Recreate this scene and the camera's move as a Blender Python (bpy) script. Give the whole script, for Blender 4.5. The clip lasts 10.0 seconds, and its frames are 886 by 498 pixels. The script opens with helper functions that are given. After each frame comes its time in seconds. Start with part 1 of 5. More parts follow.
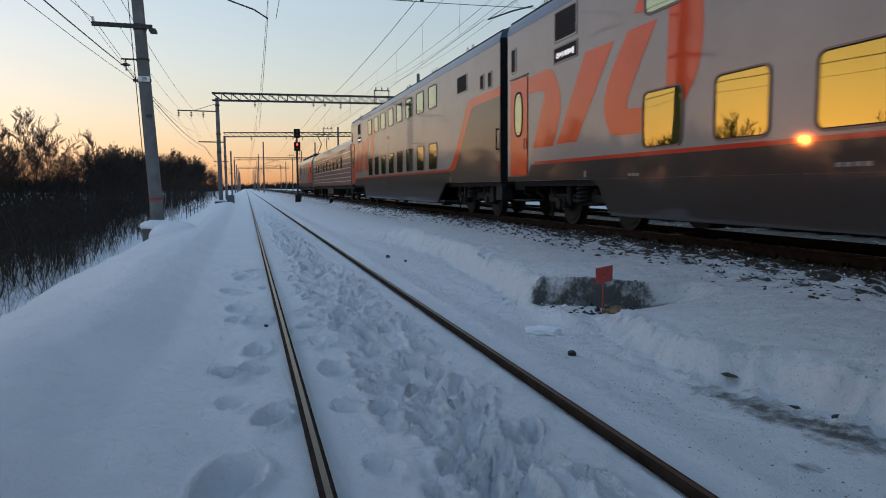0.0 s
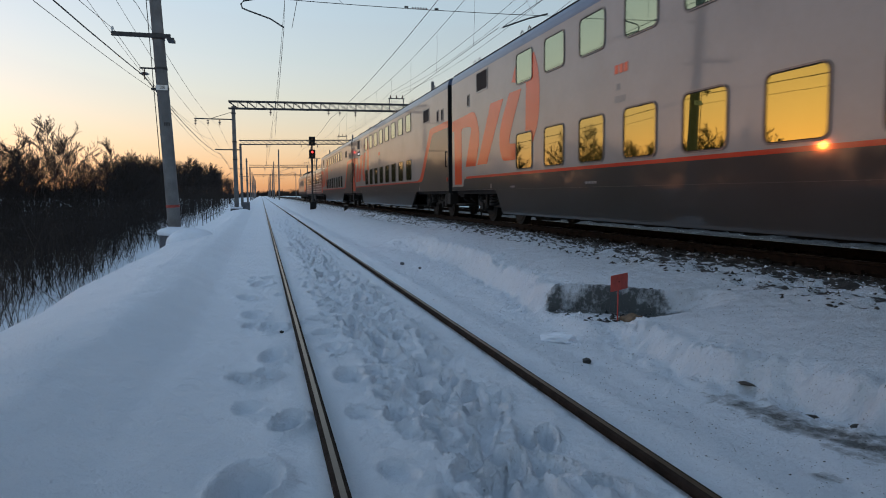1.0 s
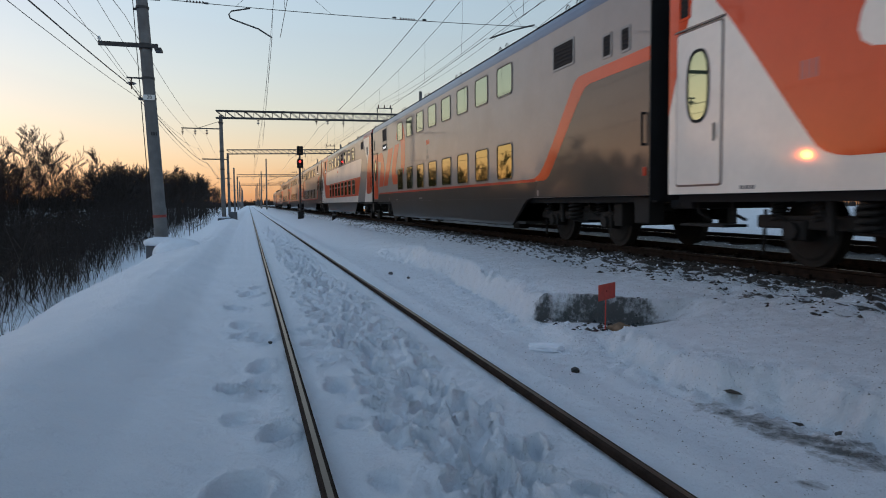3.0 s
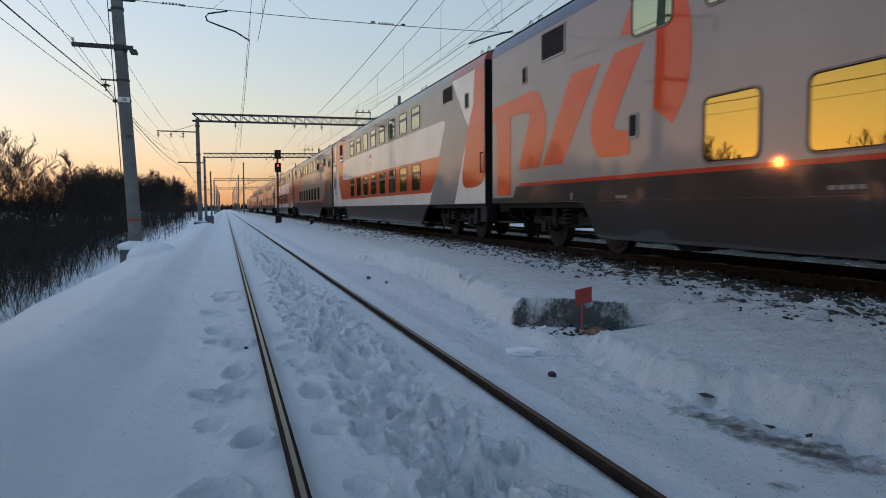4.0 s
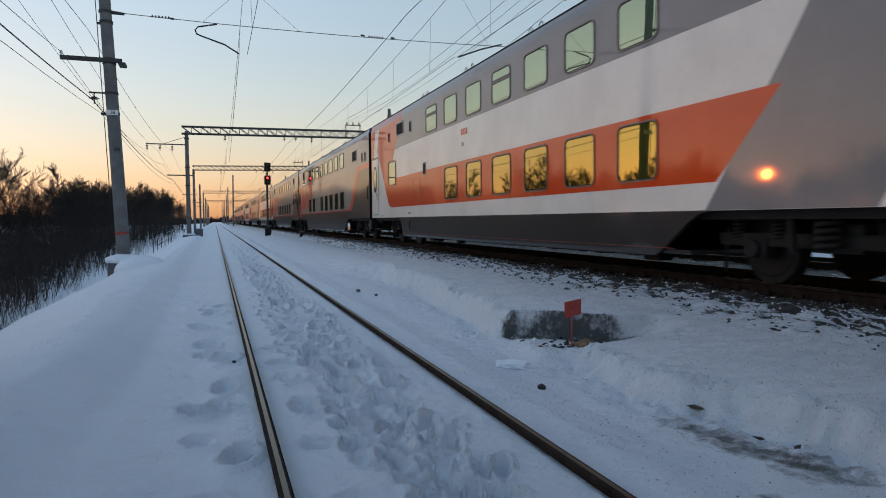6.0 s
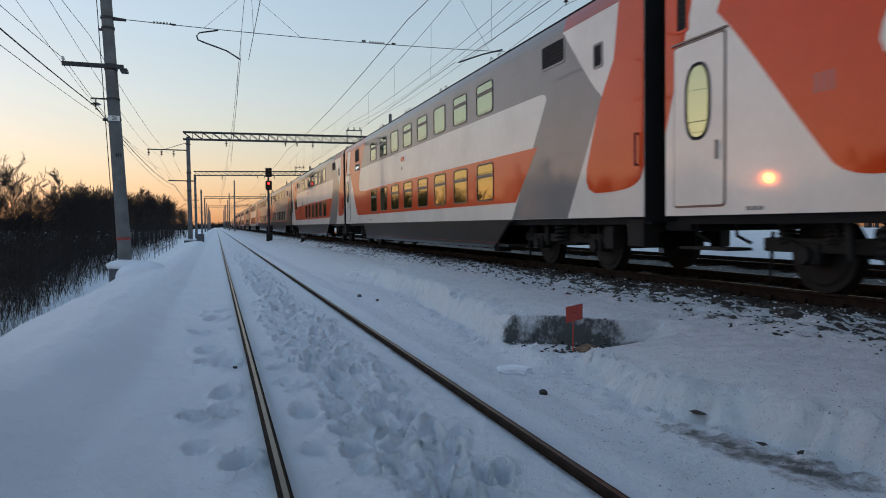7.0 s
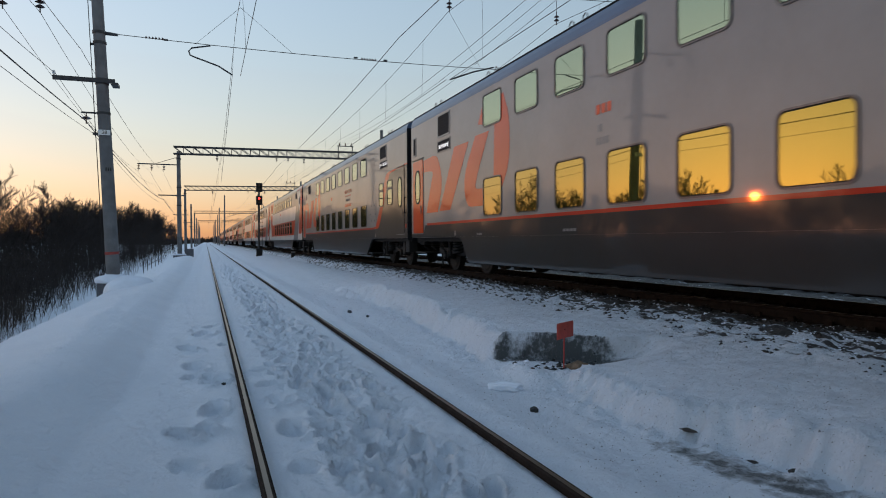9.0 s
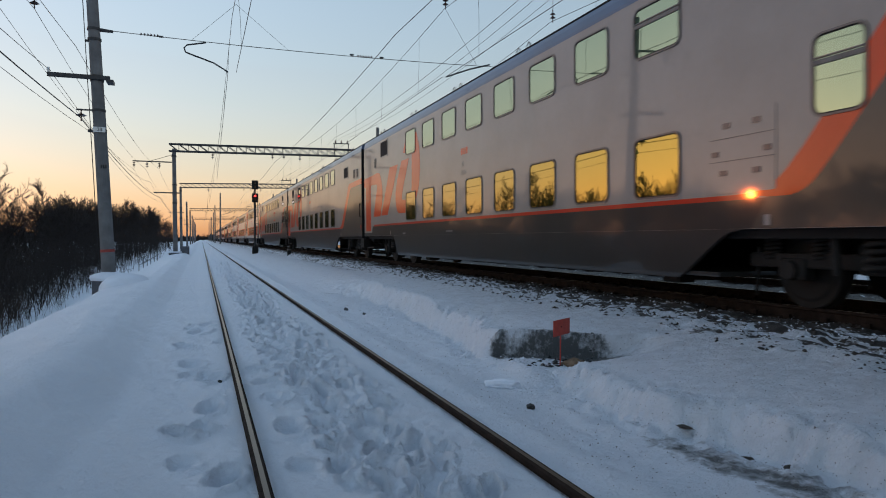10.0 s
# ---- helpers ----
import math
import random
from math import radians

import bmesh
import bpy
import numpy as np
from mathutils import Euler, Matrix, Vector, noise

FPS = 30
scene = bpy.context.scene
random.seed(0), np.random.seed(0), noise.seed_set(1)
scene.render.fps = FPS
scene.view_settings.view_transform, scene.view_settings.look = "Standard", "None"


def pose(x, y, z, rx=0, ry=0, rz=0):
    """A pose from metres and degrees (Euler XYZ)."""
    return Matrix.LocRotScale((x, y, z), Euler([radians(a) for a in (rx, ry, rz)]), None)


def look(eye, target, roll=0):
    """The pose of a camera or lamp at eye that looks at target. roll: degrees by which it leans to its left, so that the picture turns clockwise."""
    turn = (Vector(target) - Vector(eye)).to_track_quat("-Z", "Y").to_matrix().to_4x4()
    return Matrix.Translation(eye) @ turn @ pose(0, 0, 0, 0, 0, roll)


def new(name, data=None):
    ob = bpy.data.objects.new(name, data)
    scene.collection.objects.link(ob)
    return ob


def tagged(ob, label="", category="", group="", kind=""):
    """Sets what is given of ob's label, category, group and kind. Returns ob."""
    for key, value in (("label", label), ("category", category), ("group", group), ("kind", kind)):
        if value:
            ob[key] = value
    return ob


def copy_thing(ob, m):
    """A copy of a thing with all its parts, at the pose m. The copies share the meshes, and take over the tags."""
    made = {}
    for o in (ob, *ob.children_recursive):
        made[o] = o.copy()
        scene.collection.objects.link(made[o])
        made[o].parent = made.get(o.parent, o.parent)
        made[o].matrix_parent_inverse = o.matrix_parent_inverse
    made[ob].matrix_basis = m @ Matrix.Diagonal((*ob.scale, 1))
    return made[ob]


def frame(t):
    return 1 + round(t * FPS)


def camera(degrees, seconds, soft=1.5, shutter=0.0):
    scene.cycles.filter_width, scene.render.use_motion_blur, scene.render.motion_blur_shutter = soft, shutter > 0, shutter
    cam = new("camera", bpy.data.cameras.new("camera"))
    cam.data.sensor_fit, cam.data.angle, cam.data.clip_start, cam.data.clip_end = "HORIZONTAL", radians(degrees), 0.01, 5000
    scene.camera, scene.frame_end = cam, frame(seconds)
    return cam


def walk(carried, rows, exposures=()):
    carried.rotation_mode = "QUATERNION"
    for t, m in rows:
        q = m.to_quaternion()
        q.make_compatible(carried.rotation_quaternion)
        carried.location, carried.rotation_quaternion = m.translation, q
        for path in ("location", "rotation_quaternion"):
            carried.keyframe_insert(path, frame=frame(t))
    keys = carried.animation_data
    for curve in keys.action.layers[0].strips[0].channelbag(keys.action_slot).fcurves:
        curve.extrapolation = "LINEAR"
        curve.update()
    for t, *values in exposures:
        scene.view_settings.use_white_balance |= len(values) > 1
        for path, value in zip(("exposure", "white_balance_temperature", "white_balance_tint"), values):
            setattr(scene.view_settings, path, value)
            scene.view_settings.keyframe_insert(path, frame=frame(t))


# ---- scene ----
cam = camera(66.02, 10.0, 1.0, 0.07)
PATH = [
    (0.0, pose(0.000, 0.000, 1.350, 84.887, 0.000, -16.039)),
    (0.5, pose(-0.008, 0.002, 1.345, 85.475, -0.237, -15.063)),
    (1.0, pose(-0.013, -0.016, 1.350, 85.500, -0.021, -14.865)),
    (1.5, pose(-0.026, -0.027, 1.348, 85.202, -0.141, -14.754)),
    (2.0, pose(-0.023, -0.029, 1.354, 85.224, 0.131, -14.821)),
    (2.5, pose(-0.025, -0.033, 1.360, 85.846, 0.152, -15.152)),
    (4.0, pose(-0.015, -0.043, 1.360, 86.663, -0.150, -17.646)),
    (4.5, pose(-0.002, -0.041, 1.363, 86.998, -0.126, -18.207)),
    (5.0, pose(-0.002, -0.045, 1.363, 87.429, -0.010, -18.354)),
    (5.5, pose(-0.007, -0.047, 1.364, 87.564, -0.061, -18.508)),
    (7.0, pose(-0.003, -0.039, 1.366, 88.103, 0.075, -18.377)),
    (7.5, pose(-0.008, -0.045, 1.368, 88.276, 0.062, -18.519)),
    (8.0, pose(-0.006, -0.038, 1.368, 88.481, 0.013, -18.507)),
    (8.5, pose(0.000, -0.031, 1.372, 89.121, -0.142, -18.709)),
    (9.0, pose(-0.007, -0.032, 1.369, 89.444, -0.205, -19.169)),
    (9.5, pose(-0.011, -0.029, 1.367, 89.348, -0.214, -19.488)),
    (10.0, pose(-0.010, -0.030, 1.367, 89.235, -0.186, -19.489)),
]
walk(cam, PATH, exposures=[(0.0, 2.1, 6050, 17), (10.0, 2.1, 6050, 17)])

# ---------------------------------------------------------------- light
SUN_AZ, SUN_EL = -43.8, 2.8          # degrees left of the rails' direction, and above the horizon
world = bpy.data.worlds.new("dusk_sky")
scene.world = world
world.use_nodes = True
wn, wl = world.node_tree.nodes, world.node_tree.links
sky = wn.new("ShaderNodeTexSky")
sky.sky_type, sky.sun_disc = "NISHITA", False
sky.sun_elevation, sky.sun_rotation = radians(SUN_EL), radians(SUN_AZ)
sky.air_density, sky.dust_density, sky.ozone_density, sky.altitude = 1.6, 0.8, 3.0, 100
# thin winter haze: softer contrast and paler colours than a clear sky
haze = wn.new("ShaderNodeGamma")
haze.inputs[1].default_value = 0.68
pale = wn.new("ShaderNodeHueSaturation")
pale.inputs["Hue"].default_value, pale.inputs["Saturation"].default_value = 0.488, 0.8
wl.new(sky.outputs[0], haze.inputs[0]), wl.new(haze.outputs[0], pale.inputs["Color"])
wl.new(pale.outputs[0], wn["Background"].inputs[0])
wn["Background"].inputs[1].default_value = 0.15
sun = new("sun", bpy.data.lights.new("sun", "SUN"))
sun.data.energy, sun.data.angle, sun.data.color = 0.015, radians(0.6), (1.0, 0.15, 0.015)
sun.matrix_world = look((0, 0, 0), (math.sin(radians(-SUN_AZ)) * 1.0, -math.cos(radians(SUN_AZ)), -math.tan(radians(SUN_EL))))


# ---------------------------------------------------------------- materials
def mat(name, color, rough=0.6, metal=0.0, spread=0.25, scale=6.0, fine=60.0, bump=0.1, coat=0.0, spec=0.5, dirt=None, dirt_amount=0.0, wave=0.0):
    """A surface of one colour with mottling at two scales, relief, and dirt if given."""
    m = bpy.data.materials.new(name)
    m.use_nodes = True
    n, l = m.node_tree.nodes, m.node_tree.links
    b = n["Principled BSDF"]
    geo = n.new("ShaderNodeTexCoord")
    def noise_at(s, detail):
        t = n.new("ShaderNodeTexNoise")
        t.inputs["Scale"].default_value, t.inputs["Detail"].default_value = s, detail
        l.new(geo.outputs["Object"], t.inputs["Vector"])
        return t
    big, small = noise_at(scale, 4), noise_at(fine, 3)
    ramp = n.new("ShaderNodeMapRange")
    ramp.inputs[1].default_value, ramp.inputs[2].default_value = 0.3, 0.7
    ramp.inputs[3].default_value, ramp.inputs[4].default_value = 1 - spread, 1 + spread
    l.new(big.outputs[0], ramp.inputs[0])
    ramp2 = n.new("ShaderNodeMapRange")
    ramp2.inputs[3].default_value, ramp2.inputs[4].default_value = 1 - spread * 0.7, 1 + spread * 0.7
    l.new(small.outputs[0], ramp2.inputs[0])
    mul = n.new("ShaderNodeMath")
    mul.operation = "MULTIPLY"
    l.new(ramp.outputs[0], mul.inputs[0]), l.new(ramp2.outputs[0], mul.inputs[1])
    tint = n.new("ShaderNodeVectorMath")
    tint.operation = "SCALE"
    tint.inputs[0].default_value = color
    l.new(mul.outputs[0], tint.inputs["Scale"])
    last = tint.outputs[0]
    if dirt:
        mix = n.new("ShaderNodeMix")
        mix.data_type = "RGBA"
        mix.inputs[7].default_value = (*dirt, 1)
        patch = n.new("ShaderNodeMapRange")
        patch.inputs[1].default_value, patch.inputs[2].default_value = 0.62 - 0.3 * dirt_amount, 0.75
        patch.inputs[4].default_value = dirt_amount
        l.new(noise_at(scale * 0.6, 8).outputs[0], patch.inputs[0])
        l.new(patch.outputs[0], mix.inputs[0]), l.new(last, mix.inputs[6])
        last = mix.outputs[2]
    l.new(last, b.inputs["Base Color"])
    b.inputs["Roughness"].default_value, b.inputs["Metallic"].default_value = rough, metal
    b.inputs["Specular IOR Level"].default_value = spec
    b.inputs["Coat Weight"].default_value, b.inputs["Coat Roughness"].default_value = coat, 0.045
    rel = n.new("ShaderNodeBump")
    rel.inputs["Strength"].default_value, rel.inputs["Distance"].default_value = bump, 0.01
    l.new(small.outputs[0], rel.inputs["Height"])
    if wave:
        soft = n.new("ShaderNodeBump")
        soft.inputs["Strength"].default_value, soft.inputs["Distance"].default_value = 1.0, wave
        l.new(noise_at(1.3, 1).outputs[0], soft.inputs["Height"])
        l.new(soft.outputs[0], rel.inputs["Normal"])
        l.new(soft.outputs[0], b.inputs["Coat Normal"])
    l.new(rel.outputs[0], b.inputs["Normal"])
    return m


def glow(name, color, power):
    m = bpy.data.materials.new(name)
    m.use_nodes = True
    b = m.node_tree.nodes["Principled BSDF"]
    b.inputs["Base Color"].default_value = (*color, 1)
    b.inputs["Emission Color"].default_value, b.inputs["Emission Strength"].default_value = (*color, 1), power
    return m


def paint(name, color, dirt=0.25):
    """Glossy coach paint, slightly wavy sheet metal, dusty."""
    return mat(name, color, rough=0.32, spread=0.07, scale=0.9, fine=9, bump=0.02, coat=0.56, spec=0.05, dirt=(0.12, 0.1, 0.09), dirt_amount=dirt, wave=0.0012)


M = dict(
    silver=paint("silver_paint", (0.285, 0.25, 0.228), 0.12),
    white=paint("white_paint", (0.78, 0.71, 0.63), 0.06),
    dark=paint("dark_grey_paint", (0.031, 0.0315, 0.0305), 0.06),
    brown=paint("grey_brown_paint", (0.066, 0.057, 0.048)),
    mid=paint("mid_grey_paint", (0.225, 0.215, 0.21), 0.12),
    orange=paint("orange_paint", (0.62, 0.054, 0.005), 0.12),
    red=paint("red_stripe_paint", (0.45, 0.035, 0.015), 0.1),
    blue=paint("blue_grey_roof_paint", (0.085, 0.12, 0.20)),
    roof=mat("dusty_roof_paint", (0.10, 0.10, 0.105), rough=0.6, spread=0.2, scale=2, fine=30, bump=0.1, dirt=(0.05, 0.045, 0.04), dirt_amount=0.4),
    salmon=paint("dull_red_roof_paint", (0.42, 0.1, 0.09)),
    maroon=paint("striped_wagon_paint", (0.23, 0.13, 0.11)),
    # lower-deck glass: coating tint, with the low sky's yellow reflection put into the colour
    glass=mat("coated_glass_with_sky_yellow", (0.27, 0.235, 0.05), rough=0.02, metal=0.9, spread=0.03, scale=0.7, fine=3, bump=0.0, wave=0.0006),
    pale_glass=mat("clear_window_glass", (0.25, 0.34, 0.235), rough=0.02, metal=0.85, spread=0.03, scale=0.7, fine=3, bump=0.0, wave=0.0006),
    trim=mat("window_trim", (0.1, 0.1, 0.1), rough=0.35, metal=0.6, spread=0.2),
    black=mat("black_rubber", (0.005, 0.005, 0.006), rough=0.9, spread=0.3, scale=4, bump=0.3),
    iron=mat("dirty_iron", (0.006, 0.0055, 0.005), rough=0.8, metal=0.1, spread=0.4, scale=5, bump=0.4, dirt=(0.025, 0.022, 0.02), dirt_amount=0.25),
    box_grey=mat("grey_equipment_paint", (0.12, 0.115, 0.11), rough=0.5, spread=0.2, dirt=(0.08, 0.06, 0.05), dirt_amount=0.5),
    steel=mat("worn_rail_steel", (0.10, 0.078, 0.06), rough=0.33, metal=1.0, spread=0.15, scale=3, fine=40, bump=0.05),
    rust=mat("rail_rust", (0.022, 0.015, 0.012), rough=0.95, metal=0.0, spec=0.1, spread=0.4, scale=8, bump=0.5),
    concrete=mat("mast_concrete", (0.14, 0.14, 0.142), rough=0.85, spread=0.25, scale=2.5, fine=40, bump=0.35, dirt=(0.07, 0.068, 0.066), dirt_amount=0.5),
    footing=mat("footing_concrete", (0.10, 0.105, 0.12), rough=0.9, spread=0.25, scale=3, bump=0.4),
    metal=mat("dark_galvanised_steel", (0.05, 0.05, 0.052), rough=0.55, metal=0.5, spread=0.3),
    gantry=mat("grey_gantry_paint", (0.055, 0.055, 0.058), rough=0.6, metal=0.3, spread=0.3),
    wire=mat("wire", (0.03, 0.028, 0.027), rough=0.5, metal=0.6, spread=0.2),
    porcelain=mat("brown_porcelain", (0.05, 0.025, 0.02), rough=0.2, spread=0.2),
    band=mat("red_band_paint", (0.28, 0.05, 0.04), rough=0.8, spread=0.35, scale=12),
    plate=mat("white_plate_enamel", (0.7, 0.7, 0.68), rough=0.4, spread=0.08),
    ink=mat("black_lettering", (0.02, 0.02, 0.02), rough=0.5, spread=0.1),
    sign=mat("red_sign_paint", (0.42, 0.045, 0.03), rough=0.5, spread=0.2, scale=9),
    wood=mat("weathered_wood", (0.16, 0.11, 0.07), rough=0.9, spread=0.4, scale=10, bump=0.6),
    sleeper=mat("dark_sleeper", (0.045, 0.038, 0.034), rough=0.9, spread=0.4, scale=8, bump=0.6),
    bark=mat("dark_bark", (0.022, 0.017, 0.014), rough=0.95, spread=0.4, scale=4, fine=30, bump=0.5),
    twig=mat("brown_twigs", (0.018, 0.013, 0.011), rough=0.95, spread=0.35, scale=2, fine=20, bump=0.2),
    near_twig=mat("pale_brown_twigs", (0.05, 0.036, 0.027), rough=0.95, spread=0.4, scale=1.5, fine=20, bump=0.2),
    dark_ice=mat("dark_ice", (0.03, 0.034, 0.036), rough=0.25, spread=0.4, scale=9, bump=0.2),
    lens_red=glow("red_signal_lens", (1.0, 0.03, 0.02), 1.2),
    led=glow("white_display_digits", (1.0, 0.97, 0.9), 0.12),
    lens_off=mat("unlit_lens", (0.01, 0.01, 0.012), rough=0.1, spread=0.1),
)


def snow_material():
    m = bpy.data.materials.new("snow_with_soot")
    m.use_nodes = True
    n, l = m.node_tree.nodes, m.node_tree.links
    b = n["Principled BSDF"]
    geo = n.new("ShaderNodeNewGeometry")
    sep = n.new("ShaderNodeSeparateXYZ")
    l.new(geo.outputs["Position"], sep.inputs[0])
    # drawn out along the track by wind and traffic
    drawn = n.new("ShaderNodeVectorMath")
    drawn.operation = "MULTIPLY"
    drawn.inputs[1].default_value = (2.2, 0.8, 1.0)
    l.new(geo.outputs["Position"], drawn.inputs[0])
    def tex(scale, detail, rough=0.55, at=None):
        t = n.new("ShaderNodeTexNoise")
        t.inputs["Scale"].default_value, t.inputs["Detail"].default_value, t.inputs["Roughness"].default_value = scale, detail, rough
        l.new(at or geo.outputs["Position"], t.inputs["Vector"])
        return t.outputs[0]
    def ramp(src, a, z, lo=0.0, hi=1.0):
        r = n.new("ShaderNodeMapRange")
        for i, v in enumerate((a, z, lo, hi)):
            r.inputs[i + 1].default_value = v
        l.new(src, r.inputs[0])
        return r.outputs[0]
    def calc(op, a, c):
        k = n.new("ShaderNodeMath")
        k.operation = op
        for i, v in enumerate((a, c)):
            if isinstance(v, (int, float)):
                k.inputs[i].default_value = v
            else:
                l.new(v, k.inputs[i])
        return k.outputs[0]
    def mixed(fac, a, col):
        x = n.new("ShaderNodeMix")
        x.data_type = "RGBA"
        l.new(fac, x.inputs[0])
        if isinstance(a, tuple):
            x.inputs[6].default_value = (*a, 1)
        else:
            l.new(a, x.inputs[6])
        x.inputs[7].default_value = (*col, 1)
        return x.outputs[2]
    clean = mixed(ramp(tex(1.2, 4), 0.3, 0.7), (0.82, 0.875, 0.955), (0.77, 0.83, 0.915))
    clean = mixed(ramp(tex(85, 3, 0.7), 0.5, 0.75, 0.0, 0.3), clean, (0.6, 0.655, 0.75))
    # soot and grit thicken towards the main line
    near = ramp(sep.outputs[0], 2.8, 5.2)
    soot = calc("MULTIPLY", ramp(tex(5.5, 10, 0.7), 0.2, 0.75), calc("MULTIPLY", near, 0.52))
    c1 = mixed(soot, clean, (0.2, 0.188, 0.185))
    bed = calc("MULTIPLY", ramp(sep.outputs[0], 5.0, 7.0), ramp(sep.outputs[0], 15.5, 13.6))
    broken = calc("ADD", bed, calc("MULTIPLY", ramp(tex(2.6, 10, 0.68, drawn.outputs[0]), 0.3, 0.7, -0.8, 0.8), ramp(sep.outputs[0], 4.7, 5.6)))
    c2 = mixed(ramp(broken, 0.45, 0.62), c1, (0.032, 0.028, 0.026))
    specks = calc("MULTIPLY", ramp(tex(62, 2), 0.68, 0.71), ramp(sep.outputs[0], 0.6, 4.5, 0.05, 0.9))
    c3 = mixed(specks, c2, (0.06, 0.05, 0.045))
    # vertex mask: darkens the ice patches and the pit's back face
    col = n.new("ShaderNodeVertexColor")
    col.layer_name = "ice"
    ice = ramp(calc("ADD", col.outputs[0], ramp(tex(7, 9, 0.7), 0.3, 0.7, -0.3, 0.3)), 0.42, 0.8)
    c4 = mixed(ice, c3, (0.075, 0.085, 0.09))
    l.new(c4, b.inputs["Base Color"])
    l.new(ramp(ice, 0, 1, 0.58, 0.35), b.inputs["Roughness"])
    b.inputs["Specular IOR Level"].default_value = 0.5
    b1, b2 = n.new("ShaderNodeBump"), n.new("ShaderNodeBump")
    b1.inputs["Strength"].default_value, b1.inputs["Distance"].default_value = 1.0, 0.026
    l.new(tex(45, 6, 0.75), b1.inputs["Height"])
    b2.inputs["Strength"].default_value, b2.inputs["Distance"].default_value = 0.9, 0.06
    l.new(tex(6, 6, 0.6), b2.inputs["Height"])
    l.new(b2.outputs[0], b1.inputs["Normal"])
    l.new(b1.outputs[0], b.inputs["Normal"])
    return m


M["snow"] = snow_material()
M["snow_cap"] = mat("fresh_snow", (0.74, 0.79, 0.87), rough=0.8, spread=0.05, scale=3, fine=25, bump=0.3)


# ---------------------------------------------------------------- building helpers
def mesh_of(name, verts, faces, material, smooth=False):
    me = bpy.data.meshes.new(name)
    me.from_pydata(verts, [], faces)
    me.materials.append(material)
    if smooth:
        me.shade_smooth()
    me.update()
    return me


def from_bm(name, bm, material, smooth=False):
    me = bpy.data.meshes.new(name)
    bmesh.ops.recalc_face_normals(bm, faces=bm.faces)
    bm.to_mesh(me)
    bm.free()
    me.materials.append(material)
    if smooth:
        me.shade_smooth()
    return me


def part(name, bm, material, parent, label="", smooth=False):
    me = bm if isinstance(bm, bpy.types.Mesh) else from_bm(name, bm, material, smooth)
    ob = new(name, me)
    ob.parent = parent
    if label:
        tagged(ob, label)
    return ob


def thing(name, label, category, group="", m=None):
    ob = new(name)
    ob.empty_display_size = 0.2
    if m is not None:
        ob.matrix_basis = m
    return tagged(ob, label, category, group)


def add_box(bm, x0, x1, y0, y1, z0, z1, bevel=0.0):
    r = bmesh.ops.create_cube(bm, size=1.0, matrix=Matrix.LocRotScale(((x0 + x1) / 2, (y0 + y1) / 2, (z0 + z1) / 2), None, (x1 - x0, y1 - y0, z1 - z0)))
    if bevel:
        edges = list({e for v in r["verts"] for e in v.link_edges})
        bmesh.ops.bevel(bm, geom=edges, offset=bevel, segments=2, affect="EDGES", profile=0.6)
    return bm


def box(x0, x1, y0, y1, z0, z1, bevel=0.0):
    return add_box(bmesh.new(), x0, x1, y0, y1, z0, z1, bevel)


def add_rod(bm, a, c, r, r2=None, seg=8):
    a, c = Vector(a), Vector(c)
    d = c - a
    m = Matrix.Translation((a + c) / 2) @ d.to_track_quat("Z", "Y").to_matrix().to_4x4()
    bmesh.ops.create_cone(bm, cap_ends=True, segments=seg, radius1=r, radius2=r if r2 is None else r2, depth=d.length, matrix=m)
    return bm


def rod(a, c, r, r2=None, seg=8):
    return add_rod(bmesh.new(), a, c, r, r2, seg)


def tube(points, r, seg=5):
    """A thin wire through the points."""
    pts = [Vector(p) for p in points]
    verts, faces = [], []
    for i, p in enumerate(pts):
        d = (pts[min(i + 1, len(pts) - 1)] - pts[max(i - 1, 0)]).normalized()
        side = d.cross(Vector((0, 0, 1)) if abs(d.z) < 0.9 else Vector((1, 0, 0))).normalized()
        up = side.cross(d)
        for k in range(seg):
            a = 2 * math.pi * k / seg
            verts.append(p + side * math.cos(a) * r + up * math.sin(a) * r)
    for i in range(len(pts) - 1):
        for k in range(seg):
            faces.append((i * seg + k, i * seg + (k + 1) % seg, (i + 1) * seg + (k + 1) % seg, (i + 1) * seg + k))
    return verts, faces


def wire_part(name, points, r, parent, material=None, label=""):
    v, f = tube(points, r)
    return part(name, mesh_of(name, v, f, material or M["wire"], True), None, parent, label)


def sagging(a, c, drop, n=9):
    a, c = Vector(a), Vector(c)
    return [a.lerp(c, i / (n - 1)) - Vector((0, 0, drop * 4 * (i / (n - 1)) * (1 - i / (n - 1)))) for i in range(n)]


# ---------------------------------------------------------------- ground
RAIL_L, RAIL_R = 0.319, 1.933          # siding rails; their top is z = 0
MAIN_X, MAIN_Z, FAR_X = 7.87, 0.55, 12.4
CANT = -0.6                            # degrees by which the main line leans towards the siding


def fractal(x, y, scale, octaves=4, seed=0):
    """Smooth value noise on arrays."""
    out = np.zeros_like(x)
    amp, total = 1.0, 0.0
    for o in range(octaves):
        rng = np.random.RandomState(seed * 31 + o)
        table = rng.rand(256, 256)
        u, v = x * scale * 2 ** o + 37.3 * o, y * scale * 2 ** o + 11.7 * o
        i, j = np.floor(u).astype(int), np.floor(v).astype(int)
        a, c = u - i, v - j
        a, c = a * a * (3 - 2 * a), c * c * (3 - 2 * c)
        p = lambda di, dj: table[(i + di) % 256, (j + dj) % 256]
        out += amp * ((p(0, 0) * (1 - a) + p(1, 0) * a) * (1 - c) + (p(0, 1) * (1 - a) + p(1, 1) * a) * c - 0.5)
        total += amp
        amp *= 0.5
    return out / total * 2


